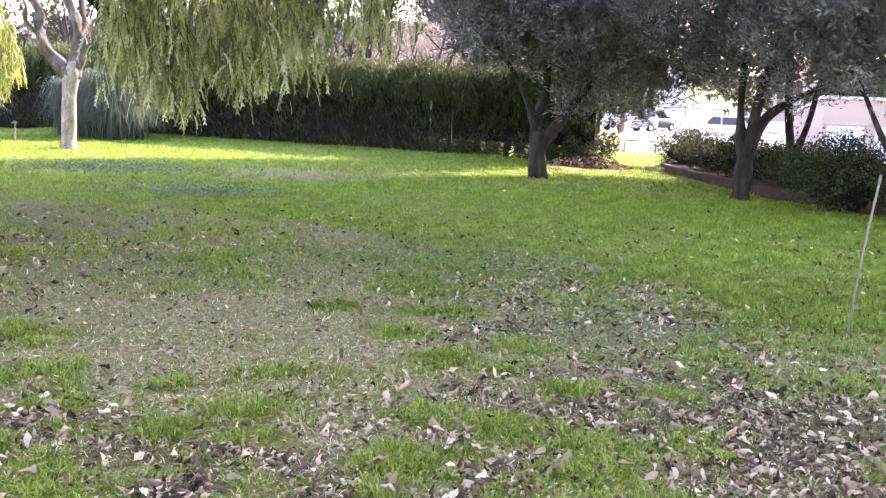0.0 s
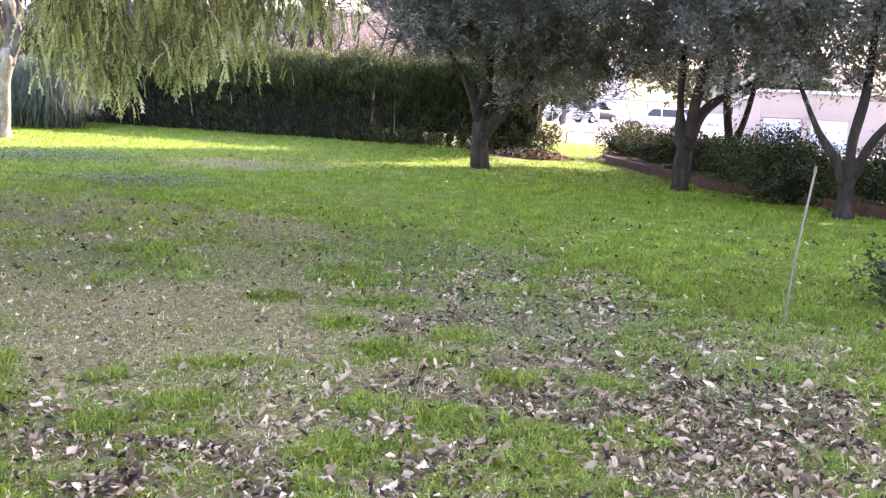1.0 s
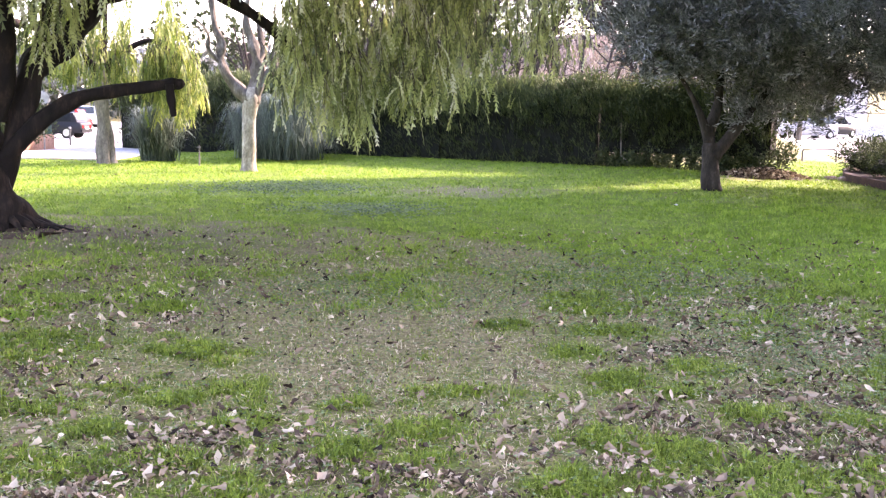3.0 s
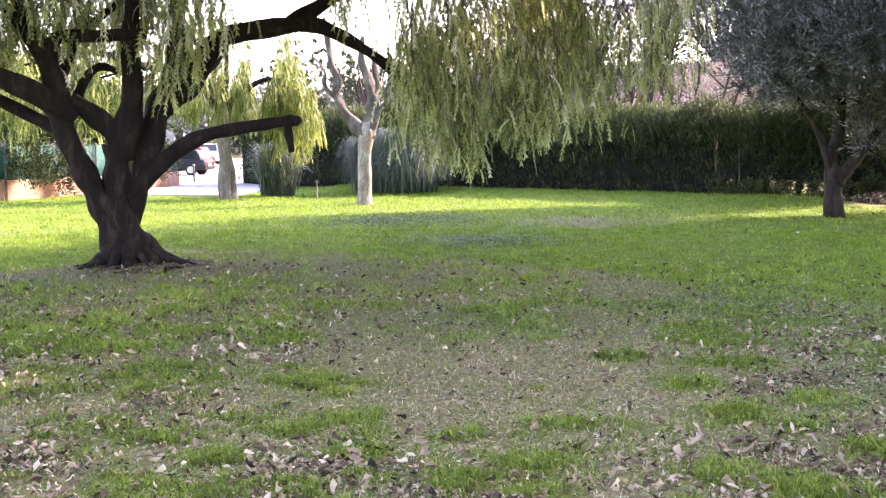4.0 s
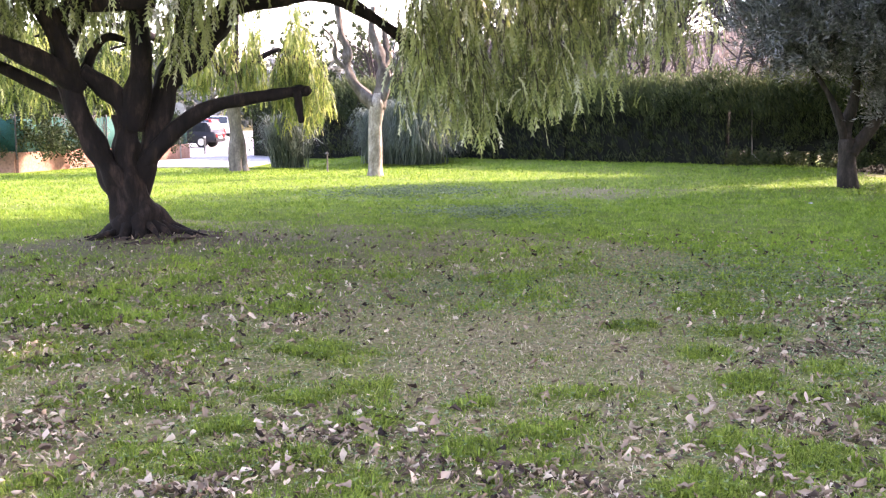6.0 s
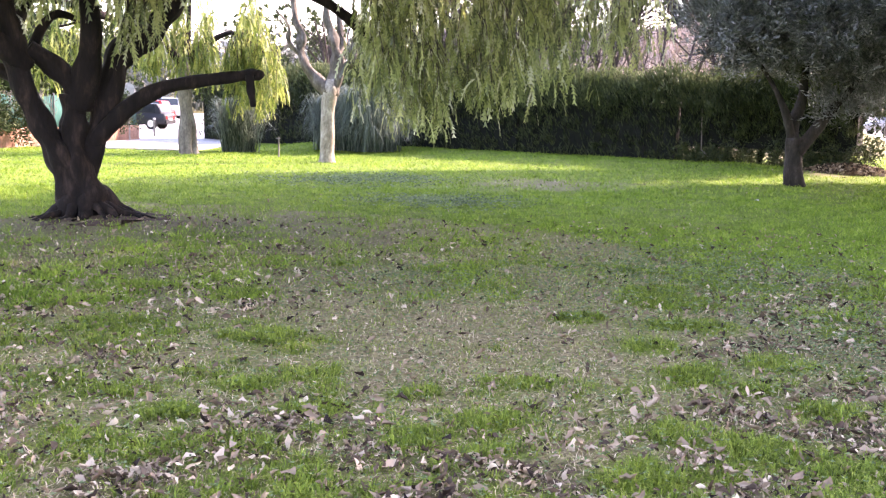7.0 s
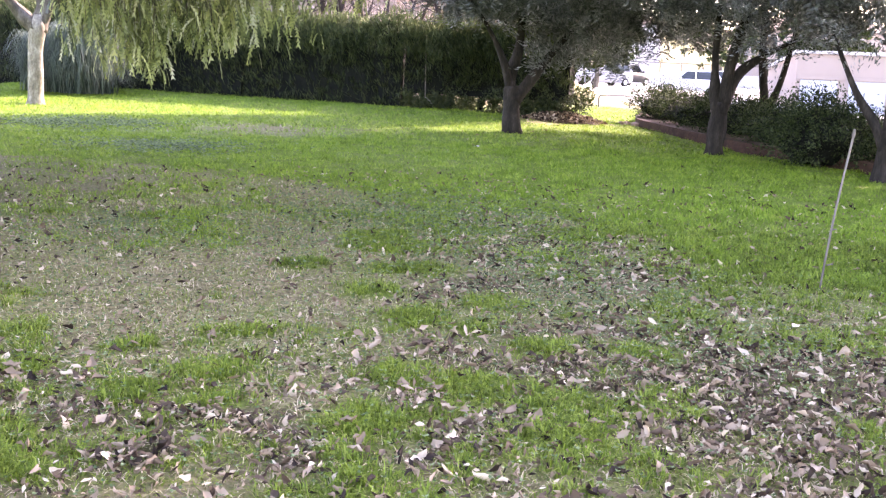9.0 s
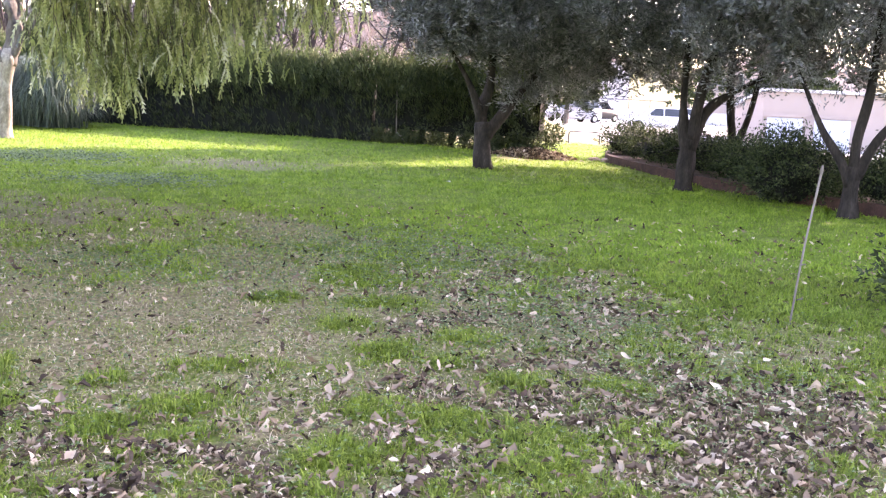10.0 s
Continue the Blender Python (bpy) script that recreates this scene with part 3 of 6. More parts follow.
def clumps(r, n, per, centre, radius, leaf, width, up=0.3, shell=0.55, spray=0.75, reach=0.3, floor=None, lobes=0):
    """A crown of small clumps of narrow leaves over an uneven ellipsoid, thicker towards its skin."""
    d = rand_dirs(r, n)
    lob = 1 + 0.16 * np.sin(3.1 * d[:, 0] + 2 * d[:, 2] + 1) + 0.14 * np.sin(5 * d[:, 1] - 3 * d[:, 2]) + 0.1 * r.normal(size=n)
    k = shell + (1 - shell) * r.random(n) ** 0.6
    C = np.array(centre) + d * np.array(radius) * (lob * k)[:, None]
    if lobes:
        # boughs: the clumps gather round a few centres near the skin, with gaps between them
        at = np.array(centre) + rand_dirs(r, lobes) * np.array(radius) * (0.55 + 0.38 * r.random((lobes, 1)))
        size = (0.24 + 0.16 * r.random(lobes)) * np.mean(radius)
        j = r.integers(0, lobes, n)
        e = unit(rand_dirs(r, n) + 0.35 * unit(at - np.array(centre))[j])
        C = at[j] + e * (size[j] * (0.45 + 0.6 * r.random(n) ** 0.6))[:, None] * [1.1, 1.1, 0.85]
        d = e
    if floor is not None:
        keep = C[:, 2] > floor - 0.25 * r.random(len(C))
        C = C[keep]
        d = d[keep] if lobes else unit(C - np.array(centre))
    n = len(C)
    ax = unit(d * [1, 1, 0.6] + 0.5 * r.normal(size=(n, 3)) + [0, 0, up])
    q = r.random((n, per))
    ln = 0.16 + reach * r.random((n, 1))
    O = C[:, None] + ax[:, None] * (q * ln)[..., None] + 0.075 * r.normal(size=(n, per, 3))
    D = unit(ax[:, None] * 0.8 + spray * rand_dirs(r, n * per).reshape(n, per, 3))
    S = unit(np.cross(D, rand_dirs(r, n * per).reshape(n, per, 3)))
    sz = 0.7 + 0.6 * r.random(n * per)
    return leaf_quads(O.reshape(-1, 3), D.reshape(-1, 3), S.reshape(-1, 3), leaf * sz, width * sz, 0.06)


# big multi-stemmed pepper tree
pepper = thing("pepper_tree", "old multi-stemmed pepper tree with dark furrowed bark and weeping green foliage", "tree", "pepper trees", at=facing(-6.59, 13.12))
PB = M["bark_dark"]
STEMS = [
    ("trunk", [(0.05, -0.25), (0.01, 0.1), (-0.06, 0.45), (-0.10, 0.85), (-0.11, 1.2), (-0.08, 1.5)], (0, 0), [0.45, 0.34, 0.245, 0.19, 0.16, 0.165]),
    ("stem", [(-0.04, 0.1), (-0.17, 0.5), (-0.34, 0.85), (-0.51, 1.17), (-0.67, 1.55), (-0.76, 2.0), (-0.88, 2.5), (-1.1, 2.95), (-1.35, 3.3), (-1.63, 3.9), (-1.9, 4.7)], (0, -0.3), [0.25, 0.19, 0.16, 0.14, 0.14, 0.145, 0.13, 0.115, 0.1, 0.08, 0.04]),
    ("stem", [(0.0, 0.45), (0.17, 1.0), (0.36, 1.68), (0.49, 2.05), (0.77, 2.25), (1.05, 2.57), (1.27, 2.89), (1.57, 3.01), (2.17, 3.1), (2.61, 3.12), (3.07, 2.94), (3.52, 2.65), (3.9, 2.35), (4.3, 2.06)], (0, 0.6), [0.14, 0.13, 0.16, 0.18, 0.165, 0.15, 0.135, 0.125, 0.11, 0.1, 0.085, 0.07, 0.05, 0.025]),
    ("limb", [(-0.64, 1.84), (-0.95, 2.1), (-1.43, 2.34), (-1.78, 2.55), (-2.46, 2.82), (-3.3, 3.1)], (-0.1, -1.0), [0.15, 0.14, 0.12, 0.11, 0.09, 0.04]),
    ("limb", [(-0.66, 1.68), (-1.0, 1.82), (-1.78, 2.21), (-2.39, 2.37), (-3.0, 2.5)], (0.1, 0.9), [0.1, 0.09, 0.075, 0.06, 0.03]),
    ("limb", [(0.0, 1.3), (-0.14, 1.66), (-0.38, 1.9), (-0.62, 2.06)], (0, -0.1), [0.16, 0.14, 0.125, 0.11]),
    ("limb", [(-0.05, 1.35), (0.08, 1.87), (0.12, 2.21), (0.1, 2.74), (0.15, 3.43), (0.11, 4.3)], (0, -0.5), [0.19, 0.16, 0.13, 0.11, 0.085, 0.04]),
    ("limb", [(0.57, 2.1), (0.68, 2.67), (0.72, 3.2), (0.83, 3.96), (1.0, 4.8)], (0.1, 0.4), [0.15, 0.13, 0.11, 0.08, 0.04]),
    ("limb", [(2.1, 3.07), (2.46, 3.33), (2.92, 3.58), (3.52, 3.88), (4.28, 4.18)], (0.35, 1.0), [0.09, 0.075, 0.06, 0.045, 0.02]),
    ("limb", [(2.3, 3.1), (3.0, 3.6), (4.2, 4.1), (5.42, 4.2), (6.3, 3.85)], (0.4, 0.3), [0.075, 0.065, 0.05, 0.035, 0.015]),
    ("limb", [(0.02, 0.8), (0.32, 1.14), (0.62, 1.4), (0.99, 1.62), (1.4, 1.71), (1.8, 1.77), (2.05, 1.8), (2.16, 1.81), (2.19, 1.81)], (0, -0.4), [0.09, 0.115, 0.11, 0.094, 0.082, 0.076, 0.074, 0.072, 0.05]),
    ("branch", [(2.05, 1.8), (2.06, 1.63), (2.08, 1.48), (2.09, 1.4)], (-0.36, -0.4), [0.06, 0.052, 0.045, 0.035]),
    ("branch", [(-0.85, 2.6), (-0.75, 2.83), (-0.27, 2.85), (0.3, 2.88)], (-0.1, -0.5), [0.1, 0.085, 0.08, 0.06]),
    ("branch", [(-0.74, 2.37), (-0.66, 2.55), (-0.48, 2.94), (0.08, 3.42), (0.42, 3.81)], (0, 0.4), [0.07, 0.06, 0.05, 0.04, 0.02]),
    ("branch", [(-0.64, 1.87), (-0.57, 2.08), (-0.44, 2.37), (-0.27, 2.51), (-0.05, 2.46)], (0.1, 0.2), [0.08, 0.07, 0.06, 0.05, 0.045]),
]
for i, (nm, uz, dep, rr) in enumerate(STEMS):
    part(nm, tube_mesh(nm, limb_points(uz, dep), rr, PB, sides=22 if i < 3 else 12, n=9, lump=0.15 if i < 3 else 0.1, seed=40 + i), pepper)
# trodden bare soil over the roots
sr = np.random.default_rng(12)
SV, SF = [(-6.55, 13.1, float(height(-6.55, 13.1)) + 0.05)], []
for k in range(1, 9):
    for j in range(26):
        a = 2 * math.pi * j / 26
        rad = k / 8 * (0.95 + 0.28 * math.cos(a) + 0.12 * math.sin(3 * a) + 0.1 * math.sin(7 * a + 1) + 0.07 * sr.normal())
        wx, wy = -6.55 + rad * math.cos(a), 13.1 + rad * math.sin(a)
        SV.append((wx, wy, float(height(wx, wy)) + 0.035 * (1 - (k / 8) ** 2) - 0.02 + 0.018 * sr.normal() * (k < 8)))
for j in range(26):
    SF.append((0, 1 + j, 1 + (j + 1) % 26))
    for k in range(7):
        SF.append((1 + k * 26 + j, 1 + (k + 1) * 26 + j, 1 + (k + 1) * 26 + (j + 1) % 26, 1 + k * 26 + (j + 1) % 26))
tagged(new("root_soil", mesh_from("root_soil", SV, SF, M["soil"], True)), "dark bare soil round the tree foot", "soil", kind="structure")
# buttress roots
for i, (a, ln, r0) in enumerate([(-12, 0.62, 0.2), (14, 0.55, 0.17), (-50, 0.5, 0.16), (195, 0.45, 0.15), (235, 0.45, 0.13), (150, 0.4, 0.14), (-95, 0.42, 0.14), (-32, 0.75, 0.09), (212, 0.6, 0.075), (-5, 0.7, 0.09), (180, 0.55, 0.06), (-70, 0.62, 0.065), (255, 0.5, 0.06), (-22, 0.8, 0.07), (205, 0.6, 0.06)]):
    a = radians(a)
    P = [(math.cos(a + 0.12 * math.sin(3 * k)) * (0.12 + ln * k), math.sin(a + 0.12 * math.sin(3 * k)) * (0.12 + ln * k), 0.22 * (1 - k) ** 1.8 - 0.04 * k + (0.025 if i < 13 else 0.012) * math.sin(9 * k + i)) for k in (0, 0.2, 0.45, 0.7, 1.0)]
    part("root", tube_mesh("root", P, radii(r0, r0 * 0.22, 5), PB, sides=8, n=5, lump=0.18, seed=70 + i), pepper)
P_STR = strands_of(5, [
    (105, (3.5, 4.5), (-0.9, 1.6), (2.3, 4.3), (1.3, 1.15), (0.6, 1.7)),
    (16, (2.7, 3.5), (-0.6, 1.2), (3.3, 4.3), (3.1, 2.7), (0.5, 1.4)),
    (150, (4.0, 5.5), (-0.9, 1.8), (2.0, 4.4), (1.15, 1.5), (0.5, 1.5)),
    (80, (5.2, 6.0), (-0.7, 1.6), (2.8, 4.3), (1.9, 2.0), (0.6, 1.7)),
    (28, (6.1, 6.6), (0, 1.0), (2.4, 3.6), (1.4, 1.5), (0.9, 1.9)),
    (95, (4.2, 5.75), (-0.6, 1.4), (2.0, 3.1), (1.0, 1.5), (0.9, 2.0)),
    (14, (4.1, 4.4), (-0.2, 0.5), (2.0, 2.8), (1.02, 1.05), (0.8, 1.8)),
    (170, (5.9, 8.3), (-0.8, 2.2), (2.7, 4.4), (2.1, 2.3), (0.6, 1.7)),
    (80, (-0.2, 1.5), (-1.0, 1.4), (2.9, 4.6), (2.4, 2.75), (0.5, 1.6)),
    (105, (-2.6, -0.2), (-1.6, 1.2), (3.0, 4.6), (2.5, 2.65), (0.5, 1.5)),
    (35, (-2.2, -0.6), (-3.6, -2.2), (3.0, 4.4), (2.7, 2.75), (0.5, 1.5)),
    (170, (-4.4, -1.6), (-0.8, 1.6), (2.6, 4.6), (1.75, 2.1), (0.5, 1.8)),
    (190, (-4.2, 0.6), (-1.6, 2.6), (2.7, 4.8), (2.3, 2.5), (0.4, 1.3)),
    (190, (-4.6, 0.4), (-1.0, 3.2), (3.0, 5.0), (2.5, 2.7), (0.5, 1.6)),
    (110, (-3.2, -1.3), (-1.6, -0.2), (2.9, 4.2), (2.75, 2.75), (0.3, 0.9)),
    (20, (0.2, 0.9), (-0.9, 0.2), (2.5, 3.6), (1.9, 2.0), (0.5, 1.2)),
    (170, (-2.8, 1.2), (-0.6, 2.4), (3.2, 4.6), (2.8, 2.8), (0.5, 1.5)),
    # high strands out of view, added to shade the ground below
    (240, (-5.5, 7.5), (-4.8, 3.8), (4.4, 6.6), (3.7, 3.7), (0.8, 2.2)),
])
PV, PF, PT = feathers(P_STR, 6, leaf=0.27, step=0.10, teeth=6, width=0.04)
part("foliage", mesh_from("foliage", PV, PF, M["pepper_leaf"], tone=PT), pepper, "weeping feathery green leaves")
tagged(part("twig_mass", twig_mesh("twig_mass", P_STR, M["twig"]), pepper, "thin hanging twigs"), kind="stuff")

# unseen crown clumps, each set placed to shade lawn, trunk foot and hanging leaves
r = np.random.default_rng(8)
CV, CF = clumps(r, 1900, 21, (-0.4, -2.6, 5.7), (7.2, 6.4, 1.7), 0.31, 0.095, floor=4.4, shell=0.25)
CW, _ = clumps(r, 650, 21, (4.8, 0.4, 5.3), (3.2, 2.6, 1.4), 0.31, 0.095, floor=4.3, shell=0.2)
CX, _ = clumps(r, 620, 21, (5.3, -2.9, 5.2), (3.5, 2.5, 1.2), 0.31, 0.095, floor=4.3, shell=0.2)
CY, _ = clumps(r, 1000, 21, (1.8, 0.7, 5.4), (3.0, 2.8, 1.3), 0.31, 0.095, floor=4.3, shell=0.2)
CZ, _ = clumps(r, 900, 21, (0.0, 3.2, 6.0), (4.8, 3.2, 1.6), 0.31, 0.095, floor=4.7, shell=0.2)
CV = np.vstack([CV, CW, CX, CY, CZ])
CF = np.arange(len(CV)).reshape(-1, 4)
part("crown", mesh_from("crown", CV, CF, M["pepper_leaf_shade"]), pepper, "upper leafy crown out of view, added to cast shade")

# second pepper tree, by the road, in sun
pepper2 = thing("pepper_tree", "pepper tree with knotted grey trunk and sunlit yellow-green weeping foliage", "tree", "pepper trees", at=facing(-12.75, 32.0))
part("trunk", tube_mesh("trunk", [(0, 0, -0.15), (-0.02, 0, 0.5), (0.03, 0, 1.2), (-0.05, 0, 2.0), (0.0, 0.1, 2.9)], [0.24, 0.2, 0.19, 0.185, 0.16], M["bark_grey"], sides=14, lump=0.12, seed=3), pepper2)
part("stem", tube_mesh("stem", [(0.26, 0.05, -0.1), (0.24, 0.05, 0.35), (0.2, 0.03, 0.9), (0.12, 0, 1.4)], [0.14, 0.11, 0.1, 0.08], M["bark_grey"], sides=10, lump=0.15, seed=4), pepper2)
for i, P in enumerate([[(0, 0.1, 2.7), (0.6, 0.1, 3.3), (1.5, 0.2, 3.7), (2.4, 0.2, 3.1)], [(0, 0.1, 2.6), (-0.8, -0.1, 3.4), (-2.2, 0, 4.0), (-3.6, 0.1, 3.7)], [(0, 0.1, 2.8), (0.1, 0.6, 3.8), (0.2, 1, 5.2)], [(-2.2, 0, 4.0), (-3.8, -0.6, 4.4), (-5.6, -0.8, 4.0)]]):
    part("limb", tube_mesh("limb", P, radii(0.13, 0.035, len(P)), M["bark_dark"], sides=8, seed=90 + i), pepper2)
# u is metres beside the trunk
P2_STR = strands_of(15, [
    (230, (-1.0, 2.7), (-1.0, 1.4), (2.8, 4.4), (2.3, 1.6), (0.6, 1.9)),
    (60, (1.4, 2.8), (-0.8, 0.8), (2.4, 3.6), (1.2, 1.0), (0.8, 2.2)),
    (60, (-3.2, -0.8), (-1.0, 1.4), (3.2, 4.9), (2.5, 2.4), (0.6, 1.6)),
    (110, (-7.0, -3.0), (-1.2, 1.2), (3.0, 4.9), (1.45, 1.9), (0.8, 2.4)),
    (60, (-3, 2.5), (-1.8, 2.0), (4.4, 6.2), (3.6, 3.6), (0.6, 1.6)),
])
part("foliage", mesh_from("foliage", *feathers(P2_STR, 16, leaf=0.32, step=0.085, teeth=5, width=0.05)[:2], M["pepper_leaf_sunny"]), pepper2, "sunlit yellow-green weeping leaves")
tagged(part("twig_mass", twig_mesh("twig_mass", P2_STR, M["twig"], 0.008), pepper2), kind="stuff")

# pollarded tree with pale trunk
pollard = thing("pollard_tree", "leafless pollarded tree with pale smooth trunk and knobbly limbs", "tree", at=facing(-7.64, 29.31))
WB = M["bark_pale"]
part("trunk", tube_mesh("trunk", [(0, 0, -0.12), (0, 0, 0.15), (0.02, 0, 0.7), (0.03, 0, 1.4), (0.09, 0, 1.95), (0.12, 0, 2.25)], [0.27, 0.215, 0.188, 0.184, 0.215, 0.13], WB, sides=16, lump=0.05, seed=21), pollard)
for i, (uz, dep, rr) in enumerate([
    ([(0.05, 1.8), (-0.25, 2.2), (-0.6, 2.63), (-0.73, 3.07), (-0.69, 3.42), (-0.86, 3.86), (-0.95, 4.48), (-1.04, 5.1)], (0, 0.3), [0.17, 0.15, 0.125, 0.1, 0.13, 0.085, 0.075, 0.05]),
    ([(-0.64, 2.81), (-0.91, 3.07), (-1.04, 3.29), (-1.02, 3.56), (-1.12, 3.78), (-1.34, 4.0)], (0.1, -0.2), [0.06, 0.055, 0.06, 0.045, 0.035, 0.02]),
    ([(0.09, 1.85), (0.28, 2.63), (0.24, 3.07), (0.1, 3.51), (-0.03, 3.95), (0.02, 4.6)], (0, 0.2), [0.2, 0.17, 0.15, 0.12, 0.1, 0.06]),
    ([(0.25, 2.95), (0.41, 3.25), (0.32, 3.78), (0.28, 4.3)], (0.1, 0.4), [0.12, 0.11, 0.08, 0.05]),
    ([(0.14, 1.9), (0.32, 2.33), (0.5, 2.59), (0.67, 2.7), (0.7, 3.25), (0.77, 3.56), (0.72, 4.1)], (0, -0.2), [0.15, 0.1, 0.095, 0.12, 0.075, 0.065, 0.04]),
]):
    part("limb", tube_mesh("limb", limb_points(uz, dep), rr, M["bark_pollard"], sides=12, n=8, lump=0.22, seed=30 + i), pollard)


def olive(at, seed, crown, limbs, trunk, label, n=900, per=95, leaf=0.115, high=None):
    r = np.random.default_rng(seed)
    o = thing("olive_tree", label, "tree", "olive trees", at=at)
    part("trunk", tube_mesh("trunk", trunk[0], trunk[1], M["bark_olive"], sides=14, lump=0.16, seed=seed), o)
    for i, (P, r0, r1) in enumerate(limbs):
        part("limb", tube_mesh("limb", P, radii(r0, r1, len(P)), M["bark_olive"], sides=9, lump=0.13, seed=seed + 5 + i), o)
    parts = []
    for c, rad, share, floor in crown:
        parts.append(clumps(r, int(n * share * 1.25), int(per * 0.33 * 0.115 / leaf), c, rad, leaf * 1.0, leaf * 0.26, floor=floor, spray=0.42, reach=0.55, up=0.8, lobes=max(9, int(46 * share))))
        parts.append(clumps(r, int(n * share * 0.25), 34, c, tuple(0.7 * v for v in rad), 0.125, 0.045, floor=floor, shell=0.2))
    # coarse leaves high in the crown, out of view, added to block the sun
    if high:
        parts.append(clumps(r, 640, 18, high[0], high[1], 0.26, 0.12, floor=4.3, shell=0.15))
    V = np.vstack([p[0] for p in parts])
    part("crown", mesh_from("crown", V, np.arange(len(V)).reshape(-1, 4), M["olive_leaf"]), o, "dense grey-green narrow leaves")
    return o


OL = "mature olive tree with gnarled trunk and dense grey-green crown"
olive1 = olive(facing(4.0, 24.77), 101,
      # the last two lobes are out of view, added for their shadow
      [((0.25, 0, 4.1), (2.7, 3.0, 2.4), 1.1, 2.15), ((1.8, 0.3, 2.9), (1.9, 2.2, 1.5), 0.5, 1.5), ((-1.2, 0.2, 3.5), (1.4, 2.0, 1.2), 0.35, 2.5), ((0.3, 0.3, 5.3), (2.2, 2.3, 1.4), 0.3, None), ((-1.5, 1.5, 5.7), (3.7, 3.7, 1.7), 0.6, 4.5), ((-0.3, 0, 7.5), (3.0, 3.0, 1.7), 0.5, None)],
      [([(-0.03, 0, 0.85), (-0.06, 0.1, 1.31), (0.09, 0.2, 1.95), (0.1, 0.3, 3.2), (0, 0.3, 4.6)], 0.15, 0.05),
       ([(-0.09, 0, 1.0), (-0.26, -0.1, 1.6), (-0.62, -0.2, 2.3), (-1.2, -0.2, 3.1)], 0.1, 0.03),
       ([(0.03, 0, 0.75), (0.3, 0.05, 1.1), (0.66, 0.1, 1.6), (1.14, 0.2, 2.2), (1.9, 0.3, 3.1)], 0.16, 0.04)],
      ([(0.02, 0, -0.15), (0, 0, 0.15), (-0.01, 0, 0.6), (-0.03, 0, 1.05)], [0.30, 0.22, 0.185, 0.15]), OL, n=1150, high=((0, 0, 6.6), (3.1, 3.1, 2.3)))
olive2 = olive(facing(7.23, 20.4), 102,
      [((0.2, 0, 5.6), (2.9, 2.9, 3.8), 1.3, 2.25), ((-1.4, 0.4, 3.6), (1.6, 1.8, 1.4), 0.35, 1.95), ((1.3, -0.2, 3.3), (1.5, 1.6, 1.2), 0.3, 1.75)],
      [([(0.02, 0, 0.7), (-0.08, 0, 1.2), (-0.12, 0.05, 1.8), (-0.1, 0.1, 2.8)], 0.13, 0.05), ([(0.05, 0, 0.8), (0.3, 0, 1.5), (0.7, 0.1, 1.85), (1.3, 0.1, 2.2)], 0.12, 0.04), ([(0.1, 0, 1.0), (0.16, -0.1, 1.7), (0.35, -0.2, 2.6), (0.5, -0.2, 3.6)], 0.14, 0.05)],
      ([(0.0, 0, -0.15), (0.0, 0, 0.15), (0.02, 0, 0.6), (0.05, 0, 1.0)], [0.26, 0.19, 0.15, 0.14]), OL, n=1100, leaf=0.095, high=((0.2, 0, 6.8), (3.0, 3.0, 2.8)))
olive3 = olive(facing(8.33, 16.0), 103,
      [((0.3, 0, 5.9), (3.1, 3.0, 3.9), 1.3, 2.0), ((-1.3, 0.2, 3.3), (1.4, 1.6, 1.5), 0.35, 1.75), ((1.5, 0, 3.2), (1.5, 1.5, 1.5), 0.3, 1.6)],
      [([(-0.02, 0, 0.5), (-0.2, 0, 0.9), (-0.5, 0.05, 1.35), (-0.9, 0.1, 2.2)], 0.085, 0.035), ([(0.03, 0, 0.6), (0.02, 0, 1.2), (0.15, 0.1, 2.0), (0.2, 0.1, 3.2)], 0.1, 0.05), ([(0.06, 0, 0.65), (0.3, -0.1, 1.2), (0.75, -0.1, 1.8), (1.2, -0.1, 2.6)], 0.085, 0.04)],
      ([(0.0, 0, -0.15), (0.0, 0, 0.15), (0.0, 0, 0.5), (0.02, 0, 0.8)], [0.18, 0.13, 0.108, 0.1]), OL, n=1100, leaf=0.082, high=((0.3, 0, 7.0), (3.2, 3.2, 2.9)))
# olives beside the bed, added out of view for shade; last copy is seen
olive4 = olive(facing(11.5, 13.2), 104,
      [((0.3, 0, 6.4), (3.5, 3.4, 4.3), 1.6, 2.2), ((1.5, 0, 3.4), (1.7, 1.7, 1.7), 0.3, 1.8)],
      [([(-0.02, 0, 0.5), (-0.5, 0.05, 1.4), (-0.9, 0.1, 2.6)], 0.12, 0.04), ([(0.03, 0, 0.6), (0.15, 0.1, 2.0), (0.2, 0.1, 3.6)], 0.14, 0.05)],
      ([(0.0, 0, -0.15), (0.0, 0, 0.5), (0.02, 0, 0.8)], [0.24, 0.15, 0.14]), OL, n=560, leaf=0.17, high=((0.3, 0, 7.3), (3.6, 3.5, 3.2)))
for x, y, a in ((13.5, 17.5, 20), (15.8, 24.5, 130), (19.0, 30.5, 200), (10.6, 26.5, 110)):
    copy_thing(olive4, pose(x, y, float(height(x, y)), 0, 0, a))


# ---- hedge of cypress along the far side ----
H0, H1 = np.array([-17.0, 45.4]), np.array([6.9, 31.2])


